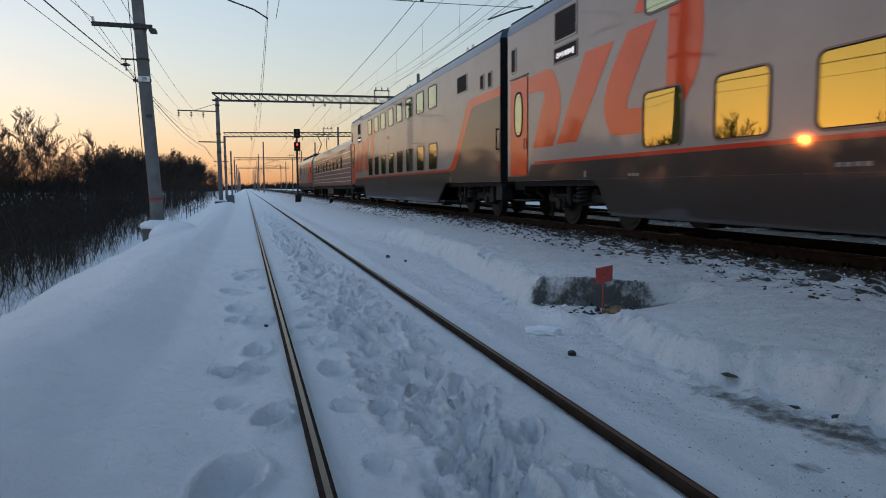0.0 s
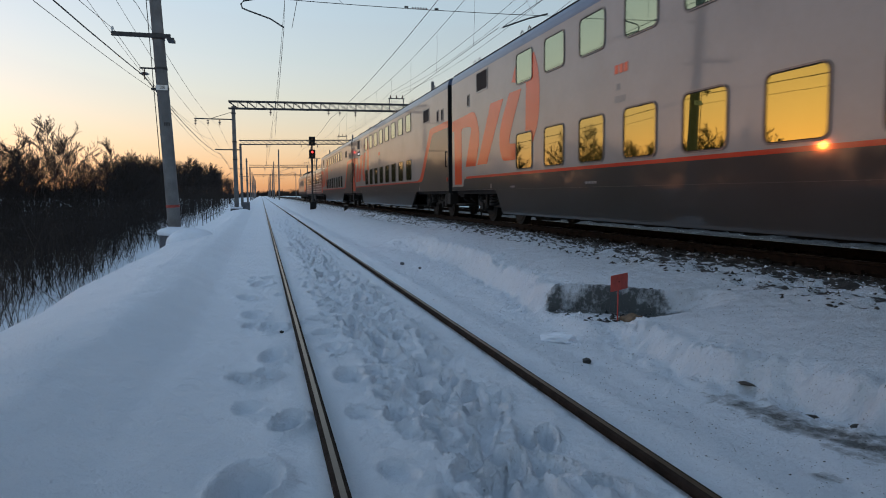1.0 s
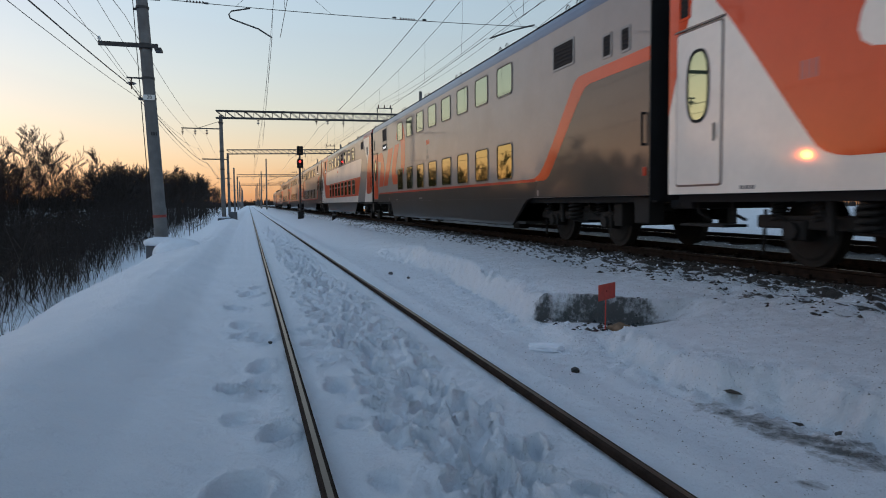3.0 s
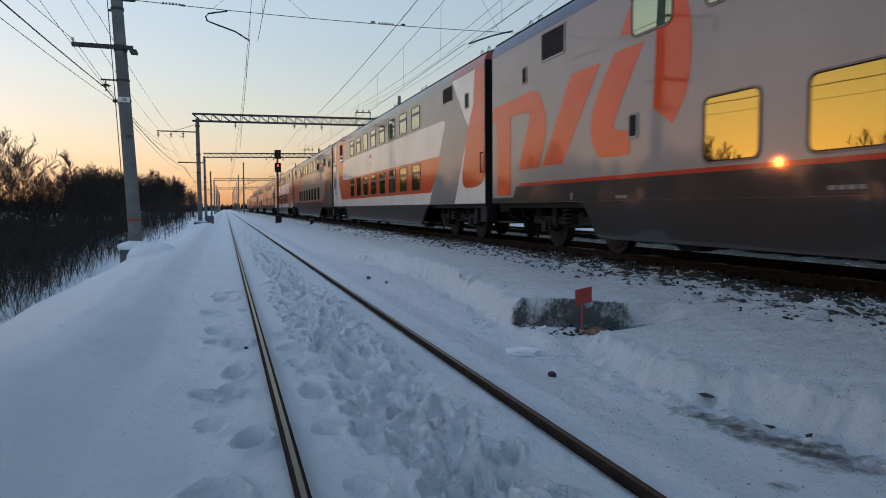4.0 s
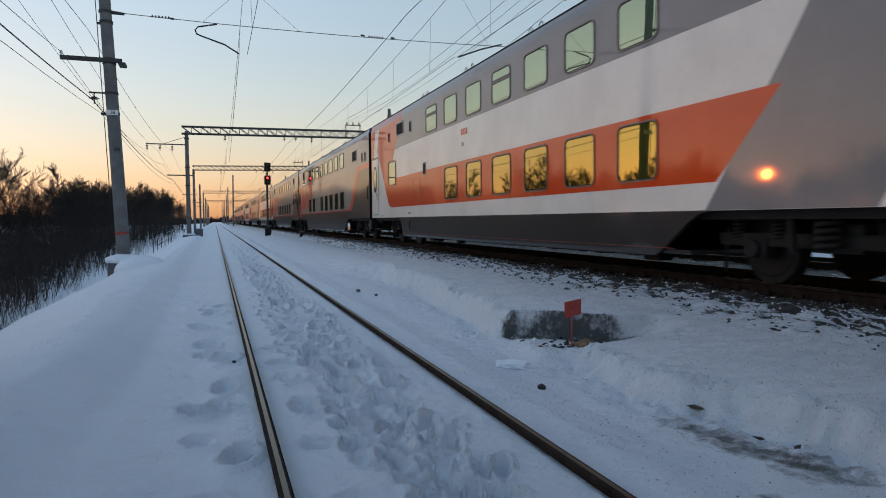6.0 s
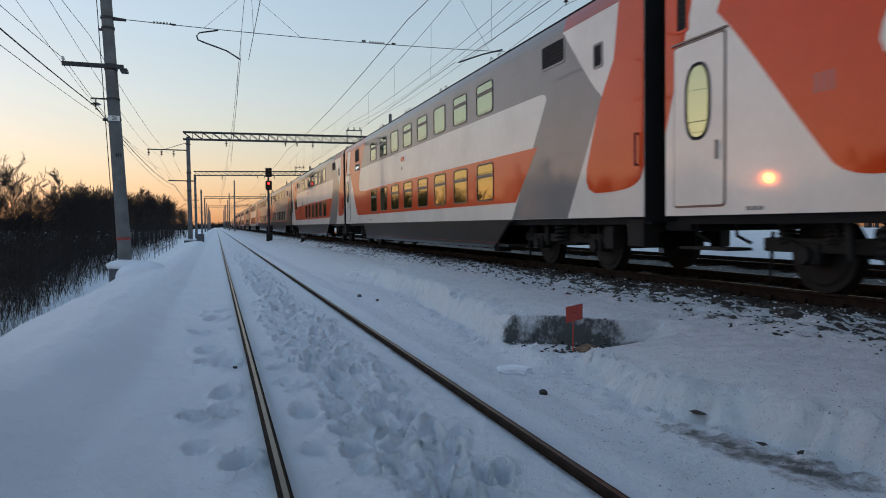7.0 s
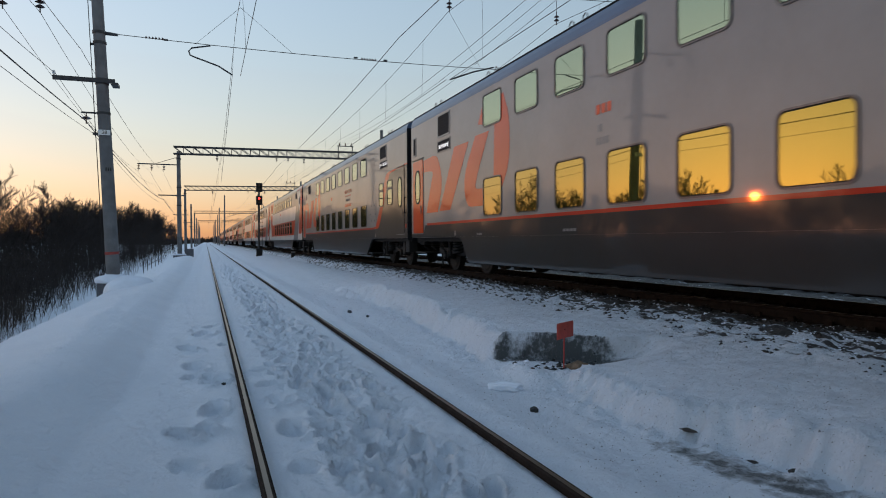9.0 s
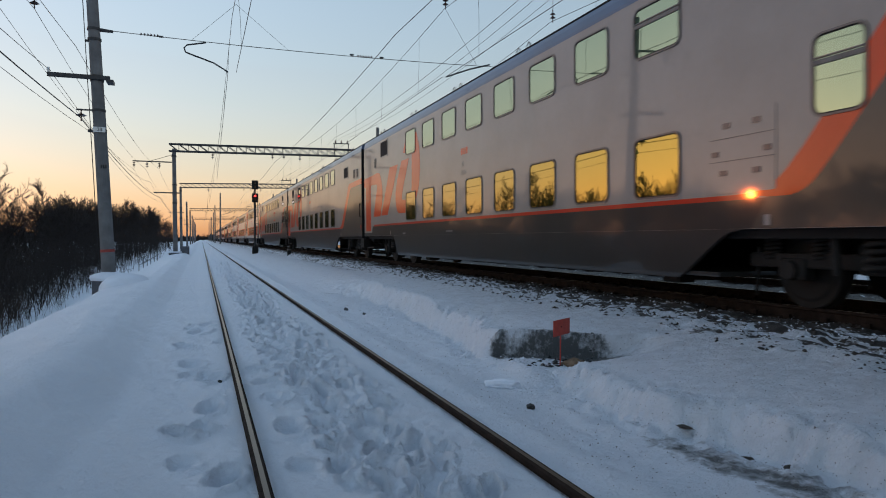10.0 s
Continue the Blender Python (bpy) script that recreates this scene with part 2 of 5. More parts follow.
def step(v, a, c):
    s = np.clip((v - a) / (c - a), 0, 1)
    return s * s * (3 - 2 * s)


def height(x, y):
    x, y = np.broadcast_arrays(np.atleast_1d(np.asarray(x, float)), np.atleast_1d(np.asarray(y, float)))
    wob = fractal(x * 0, y, 0.22, 3, 5) * 0.28
    xl = x + wob * step(-x, 0.3, 1.5)
    h = np.interp(xl, [-400, -60, -14, -7, -4.6, -3.3, -2.75, -2.3, -1.65, -1.3, -0.75, -0.2, 0.2, 0.319, 0.5, 0.8, 1.2, 1.6, 1.87, 1.933, 2.02, 2.3, 2.75, 3.2, 18, 24, 60, 400],
                  [-3, -3, -2.7, -2.35, -1.5, -0.42, -0.06, 0.06, 0.19, 0.16, -0.05, -0.085, -0.075, -0.09, -0.06, -0.05, -0.07, -0.045, -0.055, -0.09, -0.07, -0.035, -0.10, -0.09, -0.09, -0.09, -0.6, -1.0])
    # bank towards the main line: dug-out face far, softer shelf near
    b = np.interp(y, [0, 2.5, 3.2, 4.2, 5.6, 6.3, 7.3, 7.7, 10, 13.5, 16, 19, 24], [3.75, 3.7, 3.55, 3.32, 3.28, 3.5, 3.2, 3.2, 3.45, 3.75, 3.7, 3.1, 2.8]) + fractal(x * 0, y, 1.3, 3, 8) * 0.16
    width = np.interp(y, [0, 5.6, 7.2, 8, 16, 20, 26], [0.24, 0.22, 0.35, 0.14, 0.28, 1.5, 2.6]) + fractal(x * 0, y, 2.7, 2, 9) * 0.1
    top = np.interp(y, [0, 5.0, 6.2, 7.4, 16, 20, 30], [0.16, 0.14, 0.12, 0.28, 0.32, 0.25, 0.2])
    rise = step(x, b, b + width)
    plateau = top + (0.36 - top) * step(x, b + width, 6.0) + 0.04 * fractal(x, y, 0.5, 3, 3)
    h = h + rise * (plateau + 0.09)
    lumps = np.exp(-((x - b - width * 0.45) / 0.28) ** 2) * (y < 20) * (y > 2)
    h = h + lumps * (0.06 * fractal(x, y, 4.6, 3, 12) - 0.10 * np.maximum(fractal(x, y, 7.5, 2, 13), 0) + 0.035 * fractal(x, y, 19.0, 1, 15))
    # dug pit with an upright back face
    back = 7.62 - 0.52 * (x - 3.25) + 0.08 * fractal(x, y * 0, 2.5, 3, 6)
    inside = step(x, 3.05, 3.3) * (1 - step(x, 4.45, 5.1)) * (1 - step(y, back - 0.03, back + 0.02)) * step(y, 5.95 + 0.12 * (x - 3.2), 6.45 + 0.1 * (x - 3.2))
    h = h * (1 - inside) + inside * (-0.02 + 0.05 * fractal(x, y, 4.0, 3, 7) + 0.02 * step(back - y, 0.2, 0.9))
    # ballast shoulder and beds of the two main tracks
    for cx in (MAIN_X, FAR_X):
        bed = step(x, cx - 2.3, cx - 1.55) * (1 - step(x, cx + 1.55, cx + 2.3))
        h = h * (1 - bed) + bed * np.maximum(h, 0.39)
    h = h + step(x, 4.8, 5.6) * (1 - step(x, 14.5, 15.5)) * (0.06 * fractal(x, y, 2.2, 4, 4) + 0.035 * fractal(x, y, 8.0, 2, 14))
    # trodden strip between the rails
    trod = np.exp(-((x - 1.12 - 0.12 * fractal(x * 0, y, 0.3, 2, 21)) / 0.42) ** 4)
    h = h + trod * (0.05 * fractal(x, y, 4.5, 2, 22) + 0.03 * fractal(x, y, 13.0, 2, 23))
    # drift relief on the open snow
    open_snow = step(-x, 0.1, 1.0) + 0.35 * step(x, 2.2, 2.8) * (1 - step(x, 5, 6)) + 0.2
    h = h + open_snow * (0.035 * fractal(x, y * 0.5, 1.7, 4, 31) + 0.05 * fractal(x, y * 0.4, 0.5, 2, 32))
    h = h + (0.010 * fractal(x, y, 9.0, 2, 41) + 0.007 * fractal(x, y, 19.0, 2, 42)) * (np.abs(x) < 12) * (y < 40)
    # footprints along the left rail and between the rails
    rng = np.random.RandomState(4)
    prints = [(-0.18, 5.35, 0.09, 0.14, 0.12), (0.12, 4.25, 0.09, 0.17, 0.12), (-0.22, 9.7, 0.12, 0.2, 0.11), (-0.12, 8.3, 0.12, 0.25, 0.1), (0.08, 7.4, 0.1, 0.2, 0.1), (0.05, 6.1, 0.09, 0.25, 0.09),
              (0.58, 7.7, 0.12, 0.12, 0.1), (0.6, 6.9, 0.13, 0.13, 0.1), (0.62, 5.2, 0.1, 0.22, 0.09), (-0.1, 3.4, 0.13, 0.2, 0.12), (-0.05, 11.2, 0.13, 0.3, 0.1)]
    for line in (0.84, 1.08, 1.3, 1.46):
        yy = 1.9 + rng.uniform(0, 0.3)
        while yy < 46:
            sway = 0.09 * math.sin(yy * 0.7 + line * 5) + 0.05 * math.sin(yy * 2.1 + line * 9)
            prints.append((line + sway + rng.choice((-0.07, 0.07)), yy, rng.uniform(0.05, 0.075), rng.uniform(0.11, 0.17), rng.uniform(0.065, 0.125)))
            yy += rng.uniform(0.26, 0.42) * (1.0 if yy < 20 else 1.5)
    for k in range(330):
        prints.append((1.12 + rng.normal(0, 0.22), 2.0 + 20 * rng.rand() ** 1.3, rng.uniform(0.03, 0.05), rng.uniform(0.05, 0.09), rng.uniform(0.03, 0.08)))
    for k in range(26):
        prints.append((rng.choice((-0.12, 0.05, 0.62)) + rng.normal(0, 0.08), rng.uniform(2.4, 13), rng.uniform(0.05, 0.08), rng.uniform(0.08, 0.16), rng.uniform(0.03, 0.07)))
    zone = np.nonzero(((x > -1.2) & (x < 2.6) & (y > 1.2) & (y < 48)).ravel())[0]
    flat = h.reshape(-1).copy()
    zx, zy, sunk, rim = x.reshape(-1)[zone], y.reshape(-1)[zone], np.zeros(len(zone)), np.zeros(len(zone))
    order = np.argsort(zy)
    zone, zx, zy = zone[order], zx[order], zy[order]
    for px, py, sx, sy, d in prints:
        wig, sharp = rng.uniform(-0.35, 0.35), rng.uniform(7, 11)
        i0, i1 = np.searchsorted(zy, (py - 0.6, py + 0.6))
        if i1 <= i0:
            continue
        ex, ey = zx[i0:i1] - px, zy[i0:i1] - py
        q = ((ex + wig * ey) / sx) ** 2 + (ey / sy) ** 2
        sunk[i0:i1] = np.minimum(sunk[i0:i1], -d / (1 + np.exp(np.minimum((q - 0.9) * sharp * 0.8, 60))))
        rim[i0:i1] = np.maximum(rim[i0:i1], 0.34 * d * np.exp(-((np.sqrt(q) - 1.35) / 0.25) ** 2))
    flat[zone] += sunk + rim * (1 + np.maximum(sunk, -0.05) / 0.05)
    h = flat.reshape(h.shape)
    # packed low beside the siding rails, so that both heads stand free
    for rx in (RAIL_L, RAIL_R):
        beside = np.exp(-((x - rx) / 0.075) ** 4)
        h = h * (1 - beside) + beside * np.clip(h, -0.07, -0.048)
    for rx in (MAIN_X - 0.795, MAIN_X + 0.795, FAR_X - 0.795, FAR_X + 0.795):
        beside = np.exp(-((x - rx) / 0.12) ** 4)
        h = h * (1 - beside) + beside * np.minimum(h, 0.43)
    return h


def spaced(stops):
    """Grid lines: (from, to, spacing) stretches joined."""
    out = []
    for a, c, d in stops:
        n = max(1, round((c - a) / d))
        out += [a + (c - a) * i / n for i in range(n)]
    return np.array(out + [stops[-1][1]])


def make_ground():
    xs = spaced([(-1500, -200, 260), (-200, -40, 16), (-40, -8, 1.6), (-8, -3.4, 0.3), (-3.4, -0.6, 0.07), (-0.6, 0.4, 0.035), (0.4, 1.87, 0.024), (1.87, 2.3, 0.035), (2.3, 5.2, 0.04), (5.2, 7.0, 0.06), (7.0, 16, 0.16), (16, 60, 4), (60, 1500, 240)])
    ys = spaced([(-300, -20, 40), (-20, 1.6, 1.2), (1.6, 9, 0.031), (9, 15, 0.06), (15, 30, 0.11), (30, 48, 0.25), (48, 80, 0.8), (80, 300, 8), (300, 3000, 270)])
    gx, gy = np.meshgrid(xs, ys)
    gz = height(gx, gy)
    verts = np.stack([gx, gy, gz], -1).reshape(-1, 3)
    nx, ny = len(xs), len(ys)
    i = np.arange((ny - 1) * (nx - 1))
    a = (i // (nx - 1)) * nx + i % (nx - 1)
    faces = np.stack([a, a + 1, a + nx + 1, a + nx], -1)
    me = mesh_of("ground", verts.tolist(), faces.tolist(), M["snow"], True)
    x, y = verts[:, 0], verts[:, 1]
    # bare ice: the streak below the near shelf, the pit floor and scattered patches; a strip along the pit's back face
    # is darkened too
    blob = lambda cx, cy, sx, sy, turn=0.0: np.exp(-(((x - cx) * math.cos(turn) + (y - cy) * math.sin(turn)) / sx) ** 2 - (((y - cy) * math.cos(turn) - (x - cx) * math.sin(turn)) / sy) ** 2)
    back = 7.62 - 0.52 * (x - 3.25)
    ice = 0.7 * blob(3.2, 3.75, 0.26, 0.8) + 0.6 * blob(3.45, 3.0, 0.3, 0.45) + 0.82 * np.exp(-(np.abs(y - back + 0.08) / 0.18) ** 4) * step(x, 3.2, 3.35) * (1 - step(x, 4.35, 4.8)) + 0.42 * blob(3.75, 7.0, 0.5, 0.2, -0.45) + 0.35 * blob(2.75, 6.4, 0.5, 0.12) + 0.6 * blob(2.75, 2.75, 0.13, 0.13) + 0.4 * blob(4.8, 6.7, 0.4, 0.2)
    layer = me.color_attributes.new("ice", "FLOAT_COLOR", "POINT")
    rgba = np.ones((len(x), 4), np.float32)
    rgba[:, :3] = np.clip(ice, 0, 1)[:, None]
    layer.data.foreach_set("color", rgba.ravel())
    tagged(new("ground", me), "snow-covered railway formation with trodden paths and sooty edges", "ground", kind="structure")


make_ground()


def rail_mesh(y0, y1):
    """Rail section, top of the head at z = 0."""
    half = [(0.0, 0.0), (0.015, -0.0005), (0.027, -0.003), (0.036, -0.008), (0.0375, -0.034), (0.012, -0.046), (0.009, -0.14), (0.075, -0.165), (0.075, -0.18)]
    prof = half + [(-x, z) for x, z in reversed(half[1:])]
    n = len(prof)
    verts = [(x, y, z) for y in (y0, y1) for x, z in prof]
    faces = [(i, (i + 1) % n, n + (i + 1) % n, n + i) for i in range(n)]
    me = mesh_of("rail", verts, faces, M["rust"])
    me.materials.append(M["steel"])
    for f in me.polygons:
        zs = [me.vertices[v].co.z for v in f.vertices]
        if min(zs) > -0.0015:
            f.material_index = 1
    return me


def make_track(label, cx, z, sleepers, half=0.796):
    t = tagged(new("railway_track"), label, "track", kind="structure")
    t.matrix_basis = pose(cx, 0, z)
    me = rail_mesh(-60, 1600)
    for sx in (-half, half):
        part("rail", me, None, t, "rusty rail with a bright worn head").location.x = sx
    if sleepers:
        sl = from_bm("sleeper", box(-1.35, 1.35, -0.13, 0.13, -0.37, -0.165, 0.012), M["sleeper"])
        for k in range(150):
            part("sleeper", sl, None, t).location.y = -6 + 0.55 * k
        plate = from_bm("fastening", add_box(box(-0.19, 0.19, -0.09, 0.09, -0.19, -0.155, 0.008), -0.11, -0.07, -0.05, 0.05, -0.16, -0.1), M["rust"])
        for k in range(70):
            for sx in (-0.796, 0.796):
                part("fastening", plate, None, t).location = (sx, -6 + 0.55 * k, 0)


make_track("snowed-in siding track with footprints between its rails", 1.126, 0.0, False, 0.807)
make_track("main line track on dark ballast under the train", MAIN_X, MAIN_Z, True)
make_track("second main line track beyond the train", FAR_X, MAIN_Z, False)


# ---------------------------------------------------------------- train
SPEED, LENGTH, GAP0 = 32.59, 26.2, 16.38
HALF = 1.57                            # half the body's width
SIDE = -HALF


def side_panel(name, outline, parent, material, proud=0.003, label="", thick=0.012):
    """A flat piece on the coach side facing the siding; outline in (distance from the leading end, height)."""
    area = sum(a * e - d * c for (a, c), (d, e) in zip(outline, outline[1:] + outline[:1]))
    if area < 0:
        outline = outline[::-1]
    n = len(outline)
    verts = [(SIDE - proud, -s, z) for s, z in outline] + [(SIDE - proud + thick, -s, z) for s, z in outline]
    faces = [tuple(range(n))] + [(i, n + i, n + (i + 1) % n, (i + 1) % n) for i in range(n)]
    return part(name, mesh_of(name, verts, faces, material), None, parent, label)


def rounded(s0, s1, z0, z1, r, seg=4):
    pts = []
    for cs, cz, a0 in ((s1 - r, z1 - r, 0), (s0 + r, z1 - r, 90), (s0 + r, z0 + r, 180), (s1 - r, z0 + r, 270)):
        for k in range(seg + 1):
            a = radians(a0 + 90 * k / seg)
            pts.append((cs + r * math.cos(a), cz + r * math.sin(a)))
    return pts


def smooth_line(points, passes=2):
    """Cuts the corners of an open line, keeping its ends."""
    for _ in range(passes):
        out = [points[0]]
        for (a, c), (d, e) in zip(points, points[1:]):
            out += [(a * 0.75 + d * 0.25, c * 0.75 + e * 0.25), (a * 0.25 + d * 0.75, c * 0.25 + e * 0.75)]
        points = out + [points[-1]]
    return points


def ring(outline, hole, depth, material, name, parent, x=SIDE, label=""):
    """A frame between two outlines of equal length, standing proud of the side."""
    n = len(outline)
    verts = [(x + 0.004, -s, z) for s, z in outline] + [(x - depth, -s, z) for s, z in outline] + [(x - depth, -s, z) for s, z in hole] + [(x + 0.004, -s, z) for s, z in hole]
    faces = []
    for k in range(3):
        faces += [(k * n + i, k * n + (i + 1) % n, (k + 1) * n + (i + 1) % n, (k + 1) * n + i) for i in range(n)]
    return part(name, mesh_of(name, verts, faces, material), None, parent, label)


def window(parent, s0, s1, z0, z1, glass, split=False, r=0.11):
    w = ring(rounded(s0 - 0.024, s1 + 0.024, z0 - 0.024, z1 + 0.024, r + 0.02), rounded(s0, s1, z0, z1, r), 0.022, M["trim"], "window", parent)
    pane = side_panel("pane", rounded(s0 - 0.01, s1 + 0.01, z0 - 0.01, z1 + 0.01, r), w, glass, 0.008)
    rim = ring(rounded(s0 + 0.002, s1 - 0.002, z0 + 0.002, z1 - 0.002, r), rounded(s0 + 0.016, s1 - 0.016, z0 + 0.016, z1 - 0.016, r - 0.01), 0.013, M["black"], "seal", w)
    if split:
        zc = z0 + (z1 - z0) * 0.66
        part("transom", box(SIDE - 0.024, SIDE, -s1 + 0.01, -s0 - 0.01, zc - 0.03, zc + 0.03, 0.006), M["box_grey"], w)
        part("transom", box(SIDE - 0.02, SIDE, -s1 + 0.01, -s0 - 0.01, zc + 0.04, zc + 0.06, 0.004), M["trim"], w)
    return w


def section(z0, y0, y1, parent, name, material, inset=0.0):
    """Body shell: upright sides, arched top, from height z0."""
    half = [(HALF, z0), (HALF, 4.5), (HALF - 0.02, 4.56)]
    prof = half + [(-a, c) for a, c in reversed(half)]
    n = len(prof)
    verts = [(x, y, z) for y in (y0, y1) for x, z in prof]
    faces = [(i, (i + 1) % n, n + (i + 1) % n, n + i) for i in range(n)] + [tuple(range(n)), tuple(range(2 * n - 1, n - 1, -1))]
    bm = bmesh.new()
    vs = [bm.verts.new(v) for v in verts]
    for f in faces:
        bm.faces.new([vs[i] for i in f])
    return part(name, bm, material, parent)


def roof(parent, y0, y1, material, cap):
    """Arched roof with a painted cove and ribbed top."""
    def strip(prof, name, mt, label=""):
        n = len(prof)
        verts = [(x, y, z) for y in (y0, y1) for x, z in prof]
        faces = [(i, i + 1, n + i + 1, n + i) for i in range(n - 1)]
        faces += [tuple(range(n)), tuple(range(2 * n - 1, n - 1, -1))]
        bm = bmesh.new()
        vs = [bm.verts.new(v) for v in verts]
        for f in faces:
            bm.faces.new([vs[i] for i in f])
        return part(name, bm, mt, parent, label)
    cove = [(1.572, 4.50), (1.57, 4.56), (1.545, 4.68), (1.505, 4.775), (1.46, 4.81)]
    crown = [(1.46, 4.815), (1.3, 4.90), (1.0, 4.985), (0.6, 5.05), (0.0, 5.08)]
    mirrored = lambda half: [(-x, z) for x, z in half] + [(x, z) for x, z in reversed(half) if x > 0]
    strip(mirrored(crown), "roof", cap, "dusty ribbed coach roof")
    strip(mirrored(cove), "roof_cove", material)
    for sx in (-1, 1):
        part("rain_gutter", box(sx * 1.47 - 0.014, sx * 1.47 + 0.014, y1, y0, 4.805, 4.83), M["black"], parent)
    n = max(2, int((y0 - y1) / 0.9))
    for k in range(n):
        y = y0 - 0.4 - k * (y0 - y1 - 0.8) / (n - 1)
        part("roof_seam", mesh_of("roof_seam", *tube([(x, y, z + 0.012) for x, z in mirrored(crown)], 0.016), M["trim"]), None, parent)
    m = max(1, int((y0 - y1) / 4.2))
    for k in range(m):
        y = y0 - 1.4 - k * 4.1
        for d in (0.0, 0.5):
            loop = [(-1.2, y - d - 0.1, 4.93), (-1.2, y - d - 0.1, 5.05), (-1.2, y - d - 0.02, 5.1), (-1.2, y - d + 0.06, 5.05), (-1.2, y - d + 0.06, 4.93)]
            part("roof_step", mesh_of("roof_step", *tube(loop, 0.014), M["trim"]), None, parent)


def bogie(parent, y):
    b = part("bogie", add_box(add_box(add_box(box(-1.12, -0.98, -1.9, 1.9, 0.5, 0.68, 0.03), 0.98, 1.12, -1.9, 1.9, 0.5, 0.68, 0.03), -1.1, 1.1, -0.35, 0.35, 0.45, 0.8, 0.04), -0.9, 0.9, -1.2, 1.2, 0.55, 0.66), M["iron"], parent, "sooty steel bogie with coil springs")
    b.location.y = y
    return b


def bogie_parts(b):
    for wy in (-1.2, 1.2):
        part("axle", rod((-1.1, wy, 0.475), (1.1, wy, 0.475), 0.08), M["iron"], b)
        for sx in (-1, 1):
            bm = rod((sx * 0.73, wy, 0.475), (sx * 0.865, wy, 0.475), 0.475, seg=28)
            add_rod(bm, (sx * 0.70, wy, 0.475), (sx * 0.735, wy, 0.475), 0.5, seg=28)
            add_rod(bm, (sx * 0.865, wy, 0.475), (sx * 0.885, wy, 0.475), 0.40, 0.36, seg=28)
            add_rod(bm, (sx * 0.865, wy, 0.475), (sx * 0.95, wy, 0.475), 0.14, seg=14)
            part("wheel", bm, M["iron"], b)
            part("axle_box", add_rod(box(sx * 1.05 - 0.11, sx * 1.05 + 0.11, wy - 0.2, wy + 0.2, 0.36, 0.62, 0.04), (sx * 1.12, wy, 0.475), (sx * 1.22, wy, 0.475), 0.13, 0.11, 14), M["iron"], b)
            for dy in (-0.36, 0.36):
                pts = [(sx * 1.05 + 0.1 * math.cos(a * 0.7), wy + dy + 0.1 * math.sin(a * 0.7), 0.6 + 0.3 * a / 50) for a in range(51)]
                part("coil_spring", mesh_of("coil_spring", *tube(pts, 0.022), M["iron"], True), None, b)
    for sx in (-1, 1):
        pts = [(sx * 1.18 + 0.15 * math.cos(a * 0.6), 0.15 * math.sin(a * 0.6), 0.5 + 0.5 * a / 60) for a in range(61)]
        part("coil_spring", mesh_of("coil_spring", *tube(pts, 0.03), M["iron"], True), None, b)
        part("damper", rod((sx * 1.28, 0.45, 0.45), (sx * 1.28, 0.5, 1.0), 0.05), M["iron"], b)
        part("brake_unit", box(sx * 1.15 - 0.12, sx * 1.15 + 0.12, -1.98, -1.7, 0.42, 0.85, 0.03), M["iron"], b)
        part("sand_pipe", rod((sx * 1.1, 1.75, 0.75), (sx * 1.0, 1.9, 0.12), 0.025), M["iron"], b)


def underframe(c):
    """Bogies, skirt, end walls and bellows, common to all coaches."""
    for y in (-3.6, -22.6):
        bogie_parts(bogie(c, y))
    bm = bmesh.new()
    for sx in (-1, 1):
        pts = [(4.5, 0.985), (4.72, 0.93), (4.86, 0.84), (5.22, 0.40), (5.34, 0.32), (19.82, 0.32), (19.96, 0.38), (20.62, 0.84), (20.82, 0.94), (21.1, 0.985)]
        o = [bm.verts.new((sx * HALF, -s, z)) for s, z in pts]
        i = [bm.verts.new((sx * (HALF - 0.06), -s, z)) for s, z in pts]
        bm.faces.new(o), bm.faces.new(i[::-1])
        for k in range(len(pts)):
            m = (k + 1) % len(pts)
            bm.faces.new((o[k], i[k], i[m], o[m]))
    add_box(bm, -HALF + 0.05, HALF - 0.05, -20.6, -5.6, 0.36, 0.42)
    part("skirt", bm, M["dark"], c, "dark grey skirt between the bogies")
    part("underframe", box(-1.4, 1.4, -25.9, -0.3, 0.86, 1.0), M["black"], c)
    part("gangway_bellows", box(-1.15, 1.15, -26.21, -25.9, 0.75, 4.7, 0.05), M["black"], c)
    for y in (-0.262, -25.938):
        part("end_wall", box(-HALF + 0.012, HALF - 0.012, y - 0.006, y + 0.006, 0.9, 4.62), M["black"], c, "black end wall")
    part("gangway_bellows", box(-1.15, 1.15, -0.3, 0.01, 0.75, 4.7, 0.05), M["black"], c)
    part("coupler", rod((0, -25.9, 0.95), (0, -26.2, 0.95), 0.12), M["iron"], c)
    part("coupler", rod((0, -0.3, 0.95), (0, 0, 0.95), 0.12), M["iron"], c)
    part("step_box", box(-1.45, -1.15, -25.75, -25.3, 0.5, 0.95, 0.02), M["iron"], c)
    part("step", box(-1.5, -1.1, -1.5, -0.5, 0.5, 0.54, 0.01), M["iron"], c)
    for k in range(7):
        s = 0.5 + 0.78 * k if k < 4 else 22.4 + 0.8 * (k - 4)
        part("brake_hose", mesh_of("brake_hose", *tube([(-1.2, -s, 0.9), (-1.25, -s - 0.1, 0.7), (-1.15, -s - 0.25, 0.6)], 0.025), M["iron"]), None, c)

    for s in (7.4, 19.2):
        part("sensor_box", box(-1.2, -0.9, -s - 0.2, -s + 0.2, 0.2, 0.4, 0.03), M["iron"], c)


